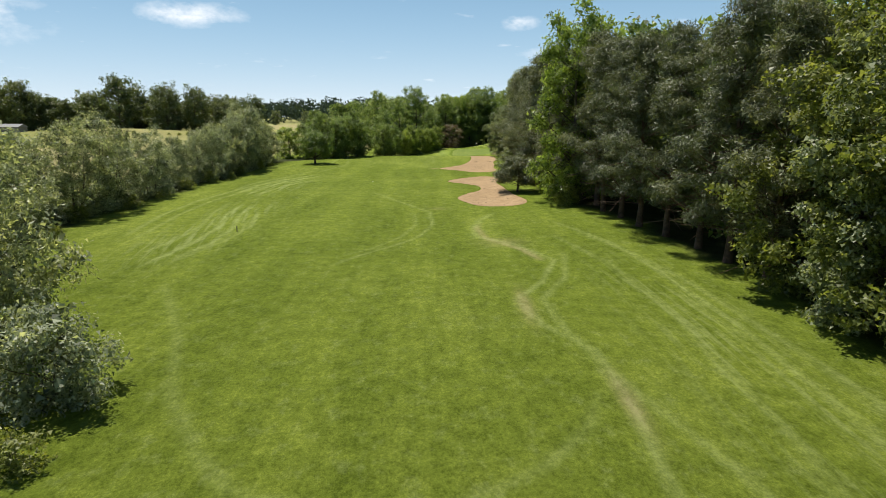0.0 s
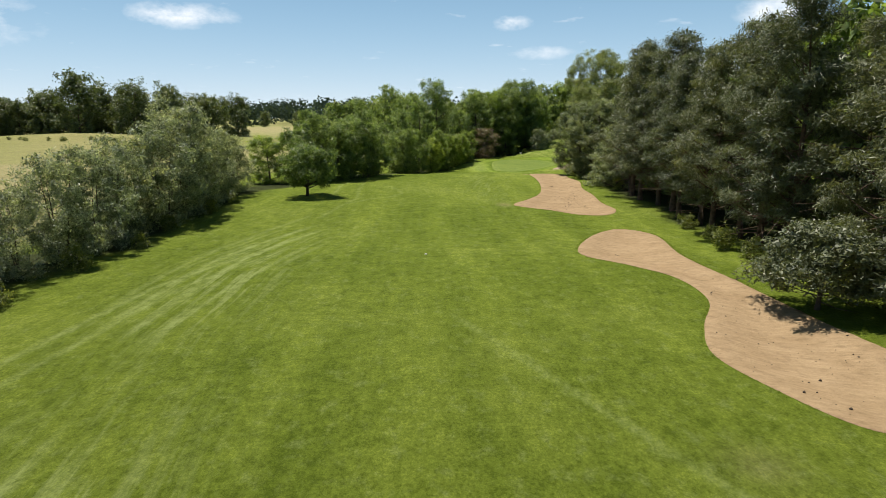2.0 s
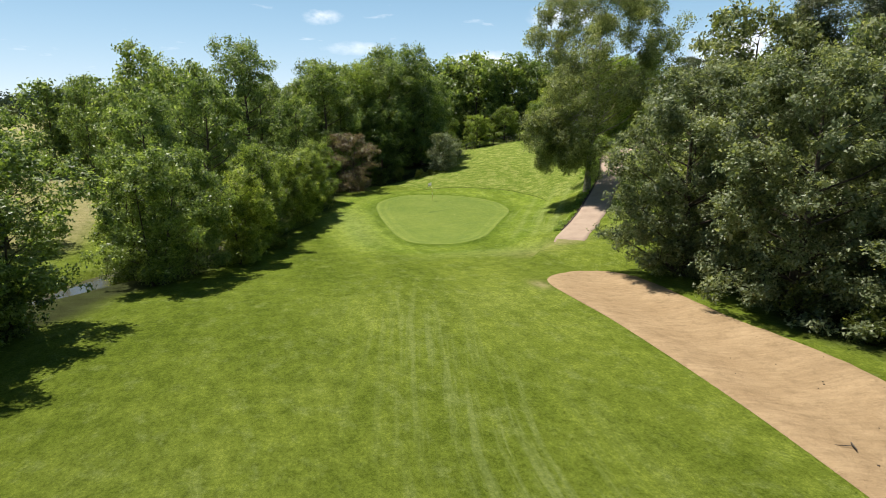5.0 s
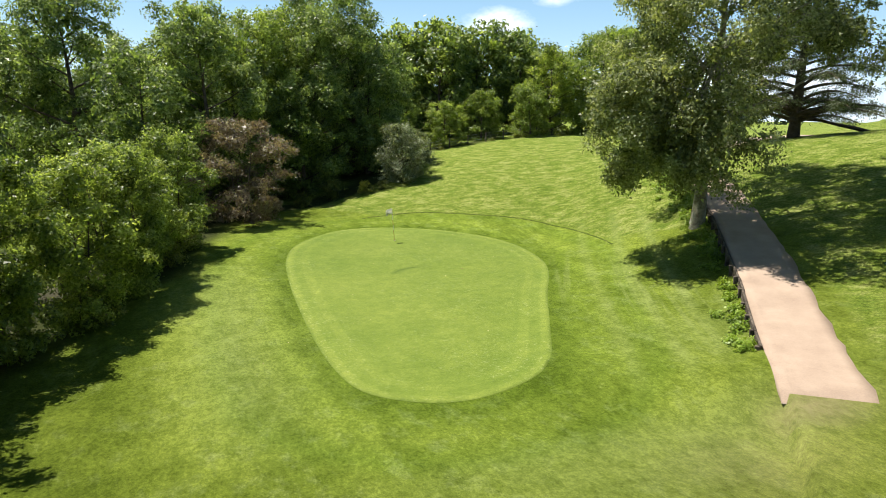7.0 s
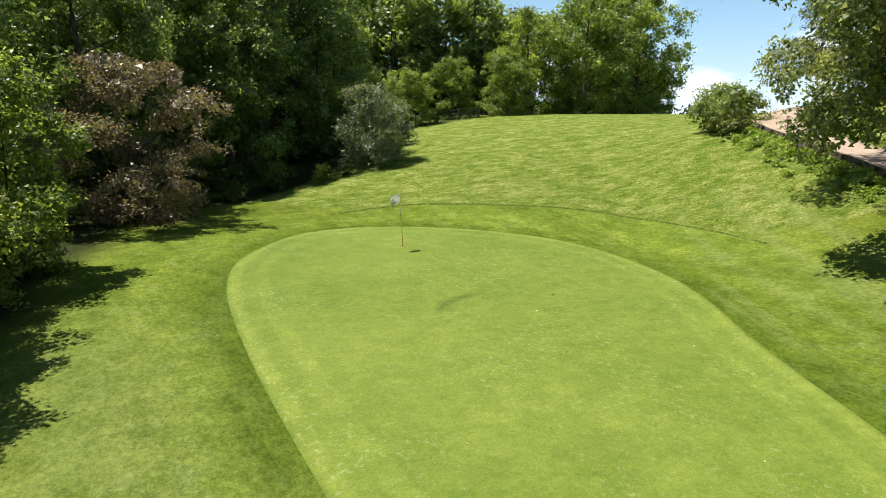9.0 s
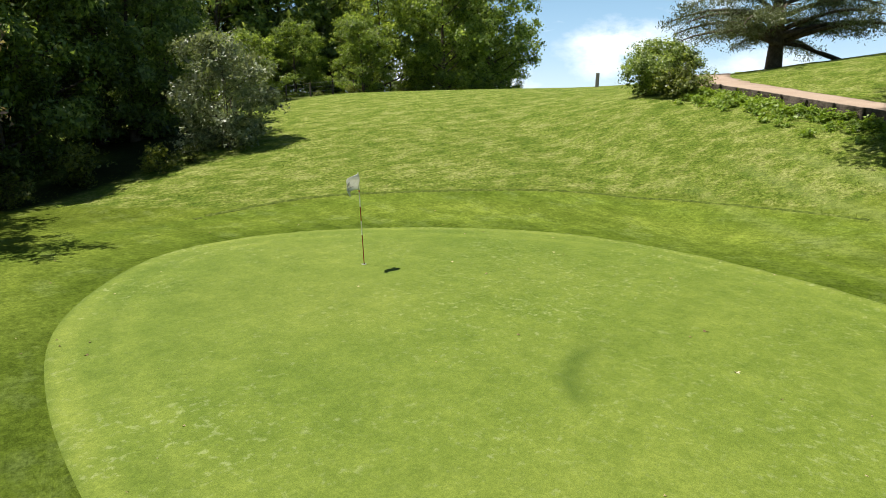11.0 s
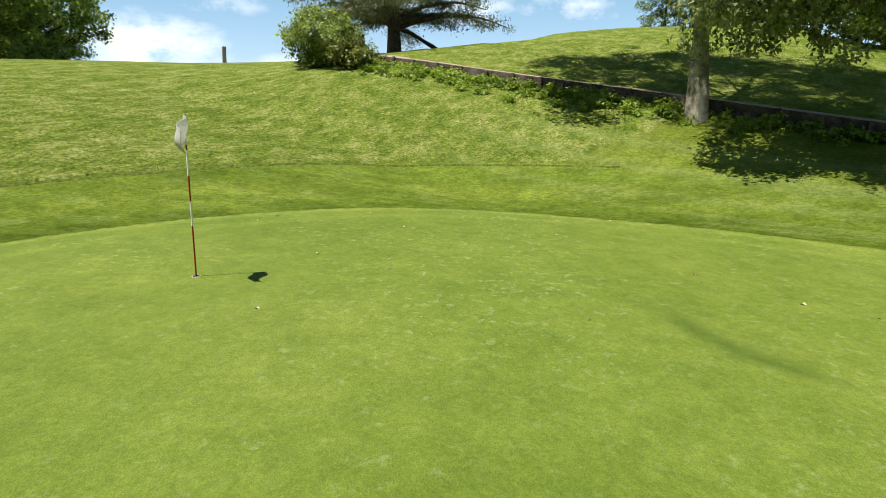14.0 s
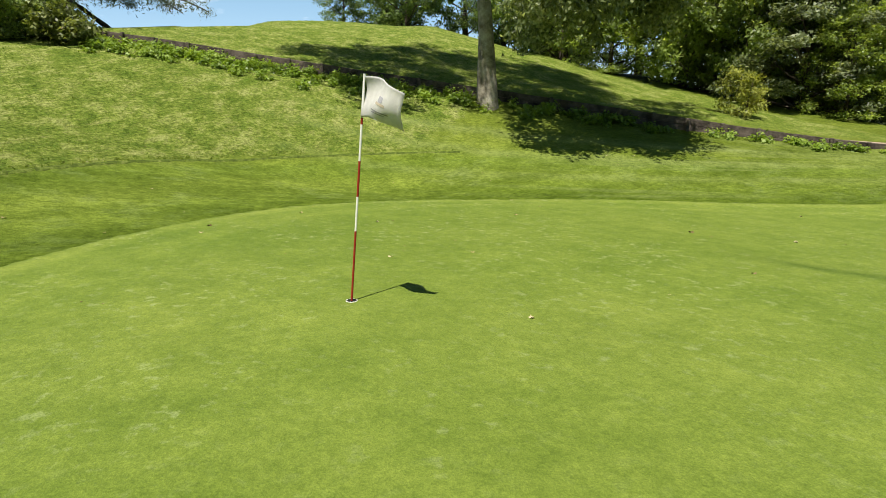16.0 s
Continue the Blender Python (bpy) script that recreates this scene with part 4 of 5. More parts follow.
limes = Grove([make_tree("lime_tree", 35 + k, 10.5, 9.0, BARK, LIME, 20000, 0.24, 24, 10, 0.0, "round", 0.22, 0.85, 0.58, 0.15, 0.17, 0.056, 1, "fresh green feathery tree on the hilltop", corners=3) for k in range(2)], "green trees on the hilltop")
willows = Grove([make_tree("willow_tree", 40 + k, 9.0, 7.4, BARK, WILLOW, 16000, 0.22, 24, 9, 0.02, "round", 0.16, 1.0, 0.48, 0.35, 0.17, 0.056, 3, "silvery green willow with several stems", inner=0.2, corners=3) for k in range(3)], "willows along the fairway", True)
alders = Grove([make_tree("alder_tree", 50 + k, 9.4, 7.0, BARK, OAK, 22000, 0.18, 26, 10, 0.05, "round", 0.14, 0.95, 0.62, 0.1, 0.17, 0.054, 3, "young many-stemmed green alder by the brook", inner=0.2, corners=3, core=0.6) for k in range(3)], "young trees by the brook")
hornbeams = Grove([make_tree("hornbeam_tree", 60 + k, 11.5, 9.5, BARK, HORNBEAM, 22000, 0.23, 30, 10, 0.0, "spread", 0.25, 0.5, 0.62, 0.25, 0.15, 0.052, 1, "dense grey-green hornbeam with layered drooping branches", corners=3, up=1.1) for k in range(2)], "hornbeams beside the bunker")
bushes = Grove([make_tree("bush", 70 + k, 2.8, 3.4, BARK, BUSH, 1700, 0.23, 12, 5, 0.0, "round", 0.05, 0.95, 0.6, 0.1, 0.2, 0.12, 4, "leafy green bush at the foot of the trees", "bush", corners=3) for k in range(3)], "bushes along the woods")
fars = Grove([make_tree("far_tree", 80 + k, 15, 13, BARK, FAR, 8000, 0.5, 22, 9, 0.0, "round", 0.3, 0.9, 0.8, 0.0, 0.18, 0.075, 1, "distant dark green broadleaf tree", corners=3) for k in range(4)], "distant trees", True)

fine_oaks = Grove([make_tree("oak_tree", 37 + k, 15, 10.4, BARK, (OAK, LIME)[k], 36000, 0.24, 27, 12, 0.02, "round", 0.32, 0.85, 0.58, 0.1, 0.18, 0.058, 1, "tall leafy green oak standing behind the bushes", corners=3, core=0.35) for k in range(2)], "oaks behind the brook", True)
young_alders = Grove([make_tree("alder_tree", 53 + k, 7.0, 5.2, BARK, MAPLE, 24000, 0.15, 26, 10, 0.05, "round", 0.11, 0.95, 0.62, 0.1, 0.17, 0.056, 3, "young yellow-green alder with several thin stems", inner=0.2, core=0.4, corners=3) for k in range(2)], "young trees by the brook", True)
edge_trees = Grove([make_tree("edge_tree", 62 + k, 14.5, 10.5, BARK, (HORNBEAM, BUSH)[k], 32000, 0.22, 32, 12, 0.0, "round", 0.3, 0.75, 0.75, 0.2, 0.15, 0.048, 1, "dense small-leaved tree reaching down to the fairway's edge", corners=3) for k in range(2)], "trees at the wood's edge")
EDGE_Y = [0, 25, 45, 65, 92, 108, 120, 132, 150, 160, 168]
EDGE_X = [24, 22.5, 20.5, 17.0, 15.8, 16.4, 16.2, 17.0, 18.6, 20.5, 28]
# the wood on the bunker side: its edge, then the rows behind it
for k in range(34):
    y = 12 + k * 4.05
    x = np.interp(y, EDGE_Y, EDGE_X) + rnd.uniform(-0.5, 0.9)
    if y < 36:
        edge_trees.put(k, x - 0.6, y, rnd.uniform(0.95, 1.1))
    elif 65 < y < 72.5:
        maples.put(k, x - 1.2, y, rnd.uniform(1.06, 1.12), None, 1.12)
    elif y < 131:
        pines.put(k, x - (1.3 if y < 64 else 0.0), y, rnd.uniform(0.92, 1.1))
    else:
        hornbeams.put(k, x + 0.4, y, rnd.uniform(0.88, 1.05), None, rnd.uniform(0.85, 1.0))
field_maple = make_tree("field_maple", 65, 13.0, 11.0, BARK, HORNBEAM, 80000, 0.165, 40, 13, 0.03, "round", 0.3, 0.8, 0.65, 0.2, 0.145, 0.045, 1, "large dense grey-green tree with lumpy crown beside the bunker", corners=3, up=1.0)
plant(field_maple, 17.3, 157.6, 0.96, first=True, turn=0.4)
plant(field_maple, 18.2, 150.2, 1.0, 2.3)
hornbeams.put(1, 21.5, 159.5, 1.0, 2.0, 1.0)
for x, y, size in ((24.0, 161.0, 1.08), (26.5, 145.0, 0.85), (27.0, 153.5, 1.0)):
    edge_trees.put(0, x, y, size, None, 1.0, "tall grey-green tree rising behind the bunker's trees")
hornbeams.put(1, 24.5, 164.5, 1.0, 1.0, 1.0)
for k in range(27):
    y = 14 + k * 5.6
    x = np.interp(y, EDGE_Y, EDGE_X) + 6.5 + rnd.uniform(-1, 1)
    (pines if k % 4 == 0 and y < 110 else hornbeams if y > 128 else backs).put(k, x, y, rnd.uniform(0.95, 1.1), None, 1.0 if y < 112 else 0.8)
for k in range(6):
    y = 36 + k * 13
    backs.put(k, np.interp(y, EDGE_Y, EDGE_X) + 14 + rnd.uniform(-1, 2), y, rnd.uniform(1.0, 1.15), None, 1.0 if y < 112 else 0.84)
for k in range(34):
    y = 14 + k * 4.2
    x = np.interp(y, EDGE_Y, EDGE_X) - 2.6 + rnd.uniform(-0.5, 0.8)
    if rnd.random() < 0.75 and y > 58 and not 118 < y < 131:
        bushes.put(k, x + (1.4 if y > 100 else 0.4), y + rnd.uniform(-1, 1), rnd.uniform(0.55, 1.0))
# willows on the open side
for k in range(27):
    y = 26 + k * 3.95
    x = np.interp(y, [20, 34, 50, 125, 141], [-17, -26, -32.3, -33.8, -33]) + rnd.uniform(-0.6, 0.6)
    size = rnd.uniform(0.82, 1.08) * np.interp(y, [25, 40, 60, 71, 79, 90, 97, 104, 113, 119, 131], [1.0, 0.95, 0.93, 0.88, 0.64, 0.74, 0.82, 1.06, 1.10, 0.86, 0.70])
    willows.put(k, x, y, size, None, rnd.uniform(0.9, 1.05))
    if k % 2 and y < 120:
        bushes.put(k, x + 2.4, y + 1.5, rnd.uniform(0.5, 0.85))
willow_bush = make_tree("willow_bush", 71, 3.3, 4.0, BARK, WILLOW, 7500, 0.17, 20, 7, 0.0, "round", 0.05, 0.95, 0.5, 0.1, 0.17, 0.1, 5, "rounded silver-green willow bush on the fairway's edge", "bush", corners=3)
plant(willow_bush, -11.1, 20.2, first=True)
willows.put(0, -16.6, 25.0, 1.0, 0.4, 1.0)
willows.put(1, -14.2, 19.5, 0.6, 0.9, 1.0)
bushes.put(1, -9.6, 16.2, 0.75, 0.2, 0.8)
bushes.put(2, -13.0, 18.0, 1.1, 1.2, 1.1)
# by the brook, then the oaks behind it
BANK_Y = [133, 141, 151, 158, 165, 171, 178, 191, 200]
BANK_X = [-34, -28, -20.5, -19.2, -15, -10.5, -9.0, -3.4, -1.8]
for k in range(21):
    y = 141 + k * 2.8
    x = np.interp(y, BANK_Y, BANK_X) + rnd.uniform(-0.5, 0.5)
    if 160 < y < 163.6:
        continue
    if y > 171:
        young_alders.put(k, x + 1.1, y, rnd.uniform(0.85, 1.15), None, rnd.uniform(0.8, 1.15))
        continue
    alders.put(k, x, y, rnd.uniform(0.85, 1.1), None, rnd.uniform(0.82, 1.18) * np.interp(y, [141, 160, 172, 182, 200], [1.0, 1.1, 1.0, 0.72, 0.68]))
for k in range(9):
    y = 147 + k * 3.3
    if 155 < y < 168:
        continue
    alders.put(k + 1, np.interp(y, BANK_Y, BANK_X) - 4.2 + rnd.uniform(-0.6, 0.6), y + 1.0, rnd.uniform(0.9, 1.1), None, rnd.uniform(0.95, 1.15))
limes.put(0, -33.0, 141.5, 0.78, 0.0, 0.85, "pale green willow-like tree behind the lone tree")
for k in range(15):
    backs.put(k, -38 + k * 6.2 + rnd.uniform(-1, 1), 246 - 0.6 * abs(k - 8) + rnd.uniform(-3, 3), rnd.uniform(0.85, 1.0))
for x, y, size in ((10.5, 216.5, 0.72), (5, 217, 0.8), (18, 221, 0.75), (-2.5, 208, 0.75), (-15, 200, 0.95), (-27, 183, 0.7), (-34, 176, 0.65), (21.5, 224, 0.62)):
    oaks.put(int(x * 3 + y), x, y, size, None, 1.05)
for x, y, size in ((-27, 156, 0.5), (-30, 166, 0.55), (-27, 172, 0.58), (-16, 184, 0.70), (-12, 194, 0.78), (-20.1, 212.4, 1.02), (-28.5, 221, 0.8), (-14, 228, 0.9), (-6, 234, 0.9), (22, 236, 0.85), (-34, 240, 0.85), (10, 238, 0.9), (-18, 240, 0.9), (32, 247, 0.85), (42, 249, 0.8), (52, 247, 0.7), (24, 250, 0.9)):
    oaks.put(int(x * 7 + y), x, y, size, None, 1.16)
for k, x, y, size in ((0, -8.0, 221.0, 1.22), (0, 2.3, 214.0, 1.02), (0, -1.0, 220.0, 0.9), (1, 7.5, 219.5, 1.08), (0, 16.9, 222.7, 1.12), (0, 12.5, 220.0, 1.0), (0, 12.0, 226.0, 1.16), (1, 4.0, 226.0, 1.1)):
    fine_oaks.put(k, x, y, size, None, 1.06)
for x, y, size in ((30, 229, 0.78), (36, 231, 0.9), (42, 229, 0.95), (47, 232, 1.1), (53, 229, 1.2), (59, 231, 1.3), (65, 232, 1.3), (70, 235, 1.1), (26, 233, 0.65), (74, 237, 0.8)):
    limes.put(int(x), x, y, size)
for k in range(8):
    backs.put(k, 27 + k * 6.2, 239 + rnd.uniform(-1.5, 1.5), rnd.uniform(0.72, 0.85))
for k in range(12):
    bushes.put(k, 25 + k * 3.6, 226.5 + 0.35 * k + rnd.uniform(-0.5, 0.5), rnd.uniform(0.35, 0.6), None, 0.7)
for x, y, size in ((-3.5, 186, 0.9), (-0.8, 193.5, 0.8), (0.2, 198, 0.8), (9.5, 212, 0.8), (12.5, 213.5, 0.9), (15.2, 212.2, 0.75), (16.8, 212.3, 0.5), (6.5, 211.5, 0.9), (-6, 177, 0.7)):
    bushes.put(int(x + y), x, y, size)
copper = make_tree("copper_bush", 95, 7.6, 8.2, BARK, COPPER, 26000, 0.15, 26, 10, 0.02, "round", 0.12, 0.55, 0.6, 0.2, 0.17, 0.055, 4, "reddish brown copper-leaved bush with arching branches", "bush", corners=3)
plant(copper, 4.0, 206.0, first=True)
silver = make_tree("silver_bush", 96, 5.3, 4.9, BARK, SILVER, 20000, 0.14, 26, 11, 0.02, "round", 0.07, 0.95, 0.5, 0.0, 0.16, 0.085, 5, "rounded silvery bush standing out from the wood", "bush", corners=3)
plant(silver, 19.3, 213.5, first=True)
hilltop_bush = make_tree("hilltop_bush", 97, 2.5, 4.2, BARK, OAK, 20000, 0.13, 30, 8, 0.0, "round", 0.05, 0.9, 0.55, 0.0, 0.15, 0.085, 5, "wide olive-green bush beside the end of the wall", "bush")
plant(hilltop_bush, 35.9, 198.4, first=True)
front_bush = make_tree("low_bush", 98, 1.4, 2.4, BARK, BUSH, 2600, 0.16, 12, 6, 0.0, "round", 0.04, 0.9, 0.7, 0.0, 0.17, 0.1, 4, "low dark green bush in front of a taller one", "bush")
plant(front_bush, 34.2, 197.0, first=True)
yellow = make_tree("yellow_bush", 99, 1.9, 1.9, BARK, YELLOW, 2600, 0.13, 12, 6, 0.0, "round", 0.03, 1.0, 0.4, 0.2, 0.17, 0.1, 4, "small yellow-green rounded bush at the wood's edge", "bush")
plant(yellow, 23.6, 171.2, 1.15, first=True)
lone = make_tree("lone_tree", 90, 6.2, 7.8, BARK, OAK, 26000, 0.16, 34, 7, 0.28, "round", 0.2, 0.75, 0.65, 0.1, 0.13, 0.075, 1, "small round broadleaf tree standing alone on the fairway", corners=3)
plant(lone, -23.8, 124.8, first=True)
plane_tree = make_tree("plane_tree", 91, 21.5, 17.8, PLANE_BARK, PLANE, 200000, 0.145, 56, 12, 0.13, "round", 0.31, 0.9, 0.75, 0.4, 0.12, 0.038, 1, "tall plane tree with mottled pale bark beside the retaining wall", hang=0.27, hang_way=3.6, core=0.0, corners=3, lean=(1.3, 1.3))
plant(plane_tree, 26.0, 184.0, 1.0, 0.0, first=True)
small = make_tree("small_tree", 66, 5.4, 6.6, BARK, NEEDLE, 18000, 0.24, 34, 7, 0.3, "spread", 0.13, 0.6, 0.4, 0.2, 0.14, 0.08, 1, "small dark spreading tree leaning over the bunker", corners=3, dead=10)
plant(small, 11.0, 78.0, 1.0, 0.0, 0.8, first=True)
# the wood beyond the lawn
for x, y, size in ((22.5, 164.5, 0.7), (31.5, 165.0, 0.85), (36.5, 166.0, 1.0), (41, 166, 1.0), (45, 164, 1.0)):
    limes.put(int(x), x, y, size * 1.1)
for x, y, size in ((62, 169, 0.62), (61, 174, 0.45), (58, 163, 0.8), (52, 163, 0.65), (58.5, 169.0, 0.8), (66, 166, 0.85)):
    oaks.put(int(x), x, y, size)
for x, y in ((27.5, 159.5), (33.5, 160), (40, 159)):
    pines.put(int(x), x, y, 1.05)
for x, y, size in ((26.8, 165.2, 1.35), (29.8, 165.0, 1.5)):
    young_alders.put(0, x, y, size, None, 1.1, "feathery yellow-green tree at the lawn's far edge")
# the far tree line beyond the fields
for k in range(51):
    x = -390 + k * 5.6
    fars.put(k, x, 362 + rnd.uniform(-12, 16), rnd.uniform(1.2, 1.55), None, rnd.uniform(0.85, 1.1))
for x, y, size in ((-176, 346, 1.9), (-236, 350, 1.85), (-150, 346, 1.6), (-96, 470, 0.8), (-80, 480, 0.8), (-60, 470, 0.9), (-150, 690, 1.0), (-120, 700, 1.0), (-180, 680, 1.0)):
    fars.put(int(-x), x, y, size)
for k in range(16):
    bushes.put(k, -186 + k * 5.0 + rnd.uniform(-2, 2), 303 + rnd.uniform(-4, 4), rnd.uniform(0.8, 1.3), None, 0.8)


def distant_woods():
    """A wooded ridge on the horizon: countless crowns in one object."""
    rng = np.random.default_rng(5)
    cs, rs = [], []
    for k in range(900):
        a = rng.uniform(-0.62, 0.75)
        d = rng.uniform(780, 1350)
        top = 13 + 28 * ((d - 780) / 570) * (0.55 + 0.45 * math.sin(a * 9 + 2.6))
        cs.append((math.sin(a) * d, math.cos(a) * d, top * rng.uniform(0.55, 1.0)))
        rs.append(rng.uniform(9, 17))
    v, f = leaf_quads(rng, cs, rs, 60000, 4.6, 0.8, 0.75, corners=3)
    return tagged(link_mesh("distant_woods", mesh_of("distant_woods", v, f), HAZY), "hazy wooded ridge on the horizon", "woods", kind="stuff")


distant_woods()


def cedar_tree():
    rng = np.random.default_rng(44)
    root = new("cedar_tree")
    verts, faces, cs, rs = [], [], [], []
    tube(verts, faces, [(0, 0, -0.4), (0.05, 0, 1.5), (0.1, 0.05, 4), (0.05, 0, 7), (0, 0, 10.5)], [0.56, 0.44, 0.38, 0.28, 0.06], 10)
    for k in range(44):
        u = max(0.0, (k - 10) / 33)
        z = 1.3 + 8.6 * u + (0.16 * k if k < 10 else 0.6)
        a = k * 2.399 + rng.uniform(-0.3, 0.3)
        size = (7.6 - 4.6 * u) * rng.uniform(0.75, 1.08)
        way = Vector((math.cos(a), math.sin(a), 0))
        side = Vector((-way.y, way.x, 0))
        pts = []
        for t in np.linspace(0, 1, 7):
            pts.append(Vector((0, 0, z)) + way * size * t + side * 0.4 * math.sin(3 * t + k) + Vector((0, 0, (0.9 * math.sin(t * 2.4) - 0.55 * t * t) * size * 0.16)))
        tube(verts, faces, pts, [0.17 * (1 - 0.6 * u) * (1 - 0.9 * t) + 0.012 for t in np.linspace(0, 1, 7)], 5)
        for j in range(16):
            t = rng.uniform(0.30, 1.0)
            i = min(int(t * 6), 5)
            p = pts[i].lerp(pts[i + 1], t * 6 - i)
            q = p + side * rng.uniform(-1, 1) * size * 0.20 * (1.15 - 0.5 * t) + way * rng.uniform(-0.3, 0.3)
            q.z += rng.uniform(-0.12, 0.10)
            tube(verts, faces, [p, q], [0.025, 0.008], 3)
            cs.append(tuple(q))
            rs.append(rng.uniform(0.45, 0.95))
    link_mesh("trunk", mesh_of("trunk", np.array([tuple(v) for v in verts]), np.array(faces), True), BARK, root)
    v, f = leaf_quads(rng, cs, rs, 70000, 0.21, 0.22, 0.26, 0.5, 0.9, corners=3)
    link_mesh("crown", mesh_of("crown", v, f), CEDAR, root, "flat blue-green needle pads")
    limb_v, limb_f = [], []
    tube(limb_v, limb_f, [(0.3, -0.2, 1.7), (1.8, -1.1, 1.55), (3.0, -1.8, 1.2), (4.2, -2.4, 0.95), (5.6, -3.2, 0.55), (7.0, -4.0, 0.2)], [0.16, 0.12, 0.13, 0.17, 0.16, 0.06], 7)
    link_mesh("low_limb", mesh_of("low_limb", np.array([tuple(v) for v in limb_v]), np.array(limb_f), True), BARK, root, "bare dark limb reaching down to the lawn")
    root.matrix_basis = Matrix.Translation((48.5, 196.4, level(48.5, 196.4) - 0.1))
    return tagged(root, "spreading cedar with flat layered branches on the hilltop", "tree")


cedar_tree()


def box_bm(sx, sy, sz, bevel=0.01):
    bm = bmesh.new()
    bmesh.ops.create_cube(bm, size=1.0)
    bmesh.ops.scale(bm, vec=(sx, sy, sz), verts=bm.verts)
    bmesh.ops.bevel(bm, geom=list(bm.edges), offset=bevel, segments=1, affect="EDGES")
    return bm


# ---- path and retaining wall ----
def wall_place(l):
    """The place on the wall's line at a length along it, its heading and its top."""
    k = int(np.clip(np.searchsorted(WALL_AT, l) - 1, 0, len(WALL_LINE) - 2))
    a, b = Vector(WALL_LINE[k]), Vector(WALL_LINE[k + 1])
    p = a + (b - a) * ((l - WALL_AT[k]) / (WALL_AT[k + 1] - WALL_AT[k]))
    w = []
    for s in (-0.8, 0.8):
        j = int(np.clip(np.searchsorted(WALL_AT, l + s) - 1, 0, len(WALL_LINE) - 2))
        w.append(Vector(WALL_LINE[j + 1]) - Vector(WALL_LINE[j]))
    way = (w[0].normalized() + w[1].normalized()).normalized()
    return p, way, float(np.interp(l, WALL_AT, WALL_TOP))


def gravel_path():
    rng = np.random.default_rng(8)
    ls = np.arange(1.3, WALL_AT[-1] - 1, 0.6)
    across = np.array([0.06, 0.06, 0.4, 0.9, 1.5, 2.1, 2.45, 2.5])
    rows = []
    for l in (1.0, *ls):
        p, way, top = wall_place(l)
        right = Vector((way.y, -way.x))
        row = []
        for k, d in enumerate(across):
            e = d + (rng.uniform(-0.09, 0.09) if k > 5 else 0)
            q = p + right * e
            z = top + 0.02 * d - (0.25 if k in (0, 7) else 0.25 if l < 1.2 else 0.02)
            row.append((q.x, q.y, z))
        rows.append(row)
    v = np.array(rows).reshape(-1, 3)
    nx = len(across)
    i = (np.arange(len(ls) - 1)[:, None] * nx + np.arange(nx - 1)).ravel()
    data = mesh_of("gravel_path", v, np.stack([i, i + 1, i + nx + 1, i + nx], 1), True)
    return tagged(link_mesh("gravel_path", data, GRAVEL), "pale pinkish gravel path climbing beside the green", "path", kind="structure")


gravel_path()


def retaining_wall():
    root = tagged(new("retaining_wall"), "low weathered timber retaining wall along the gravel path", "wall", kind="structure")
    plank = part("plank", box_bm(1.0, 0.09, 0.235, 0.015), TIMBER, root)
    post = part("post", box_bm(0.13, 0.13, 1.0, 0.02), TIMBER, root)
    planks, posts = plank.data, post.data
    first = [True, True]
    rg = random.Random(9)
    l = 4.2
    while l < 34.0:
        size = 1.25
        p, way, top = wall_place(l + size / 2)
        p2, _, top2 = wall_place(l + size)
        p1, _, top1 = wall_place(l)
        tilt = math.atan2(top2 - top1, (p2 - p1).length)
        yaw = math.atan2(p2.y - p1.y, p2.x - p1.x)
        left = Vector((-math.sin(yaw), math.cos(yaw)))
        for c in range(3):
            ob = plank if first[0] else new("plank", planks)
            first[0] = False
            ob.parent = root
            q = p + left * (0.03 + rg.uniform(-0.012, 0.012))
            ob.matrix_basis = Matrix.Translation((q.x, q.y, (top1 + top2) / 2 - 0.10 - 0.24 * c + rg.uniform(-0.012, 0.012))) @ Euler((rg.uniform(-0.03, 0.03), -tilt, yaw)).to_matrix().to_4x4() @ Matrix.Diagonal(((p2 - p1).length * 0.99 / math.cos(tilt), 1, 1, 1))
        ob = post if first[1] else new("post", posts)
        first[1] = False
        ob.parent = root
        q = p1 + left * 0.14
        high = rg.uniform(0.72, 0.86)
        ob.matrix_basis = Matrix.Translation((q.x, q.y, top1 + 0.03 - high / 2 + rg.uniform(-0.06, 0.03))) @ Euler((rg.uniform(-0.05, 0.05), rg.uniform(-0.05, 0.05), yaw)).to_matrix().to_4x4() @ Matrix.Diagonal((1, 1, high, 1))
        l += size
    return root


retaining_wall()


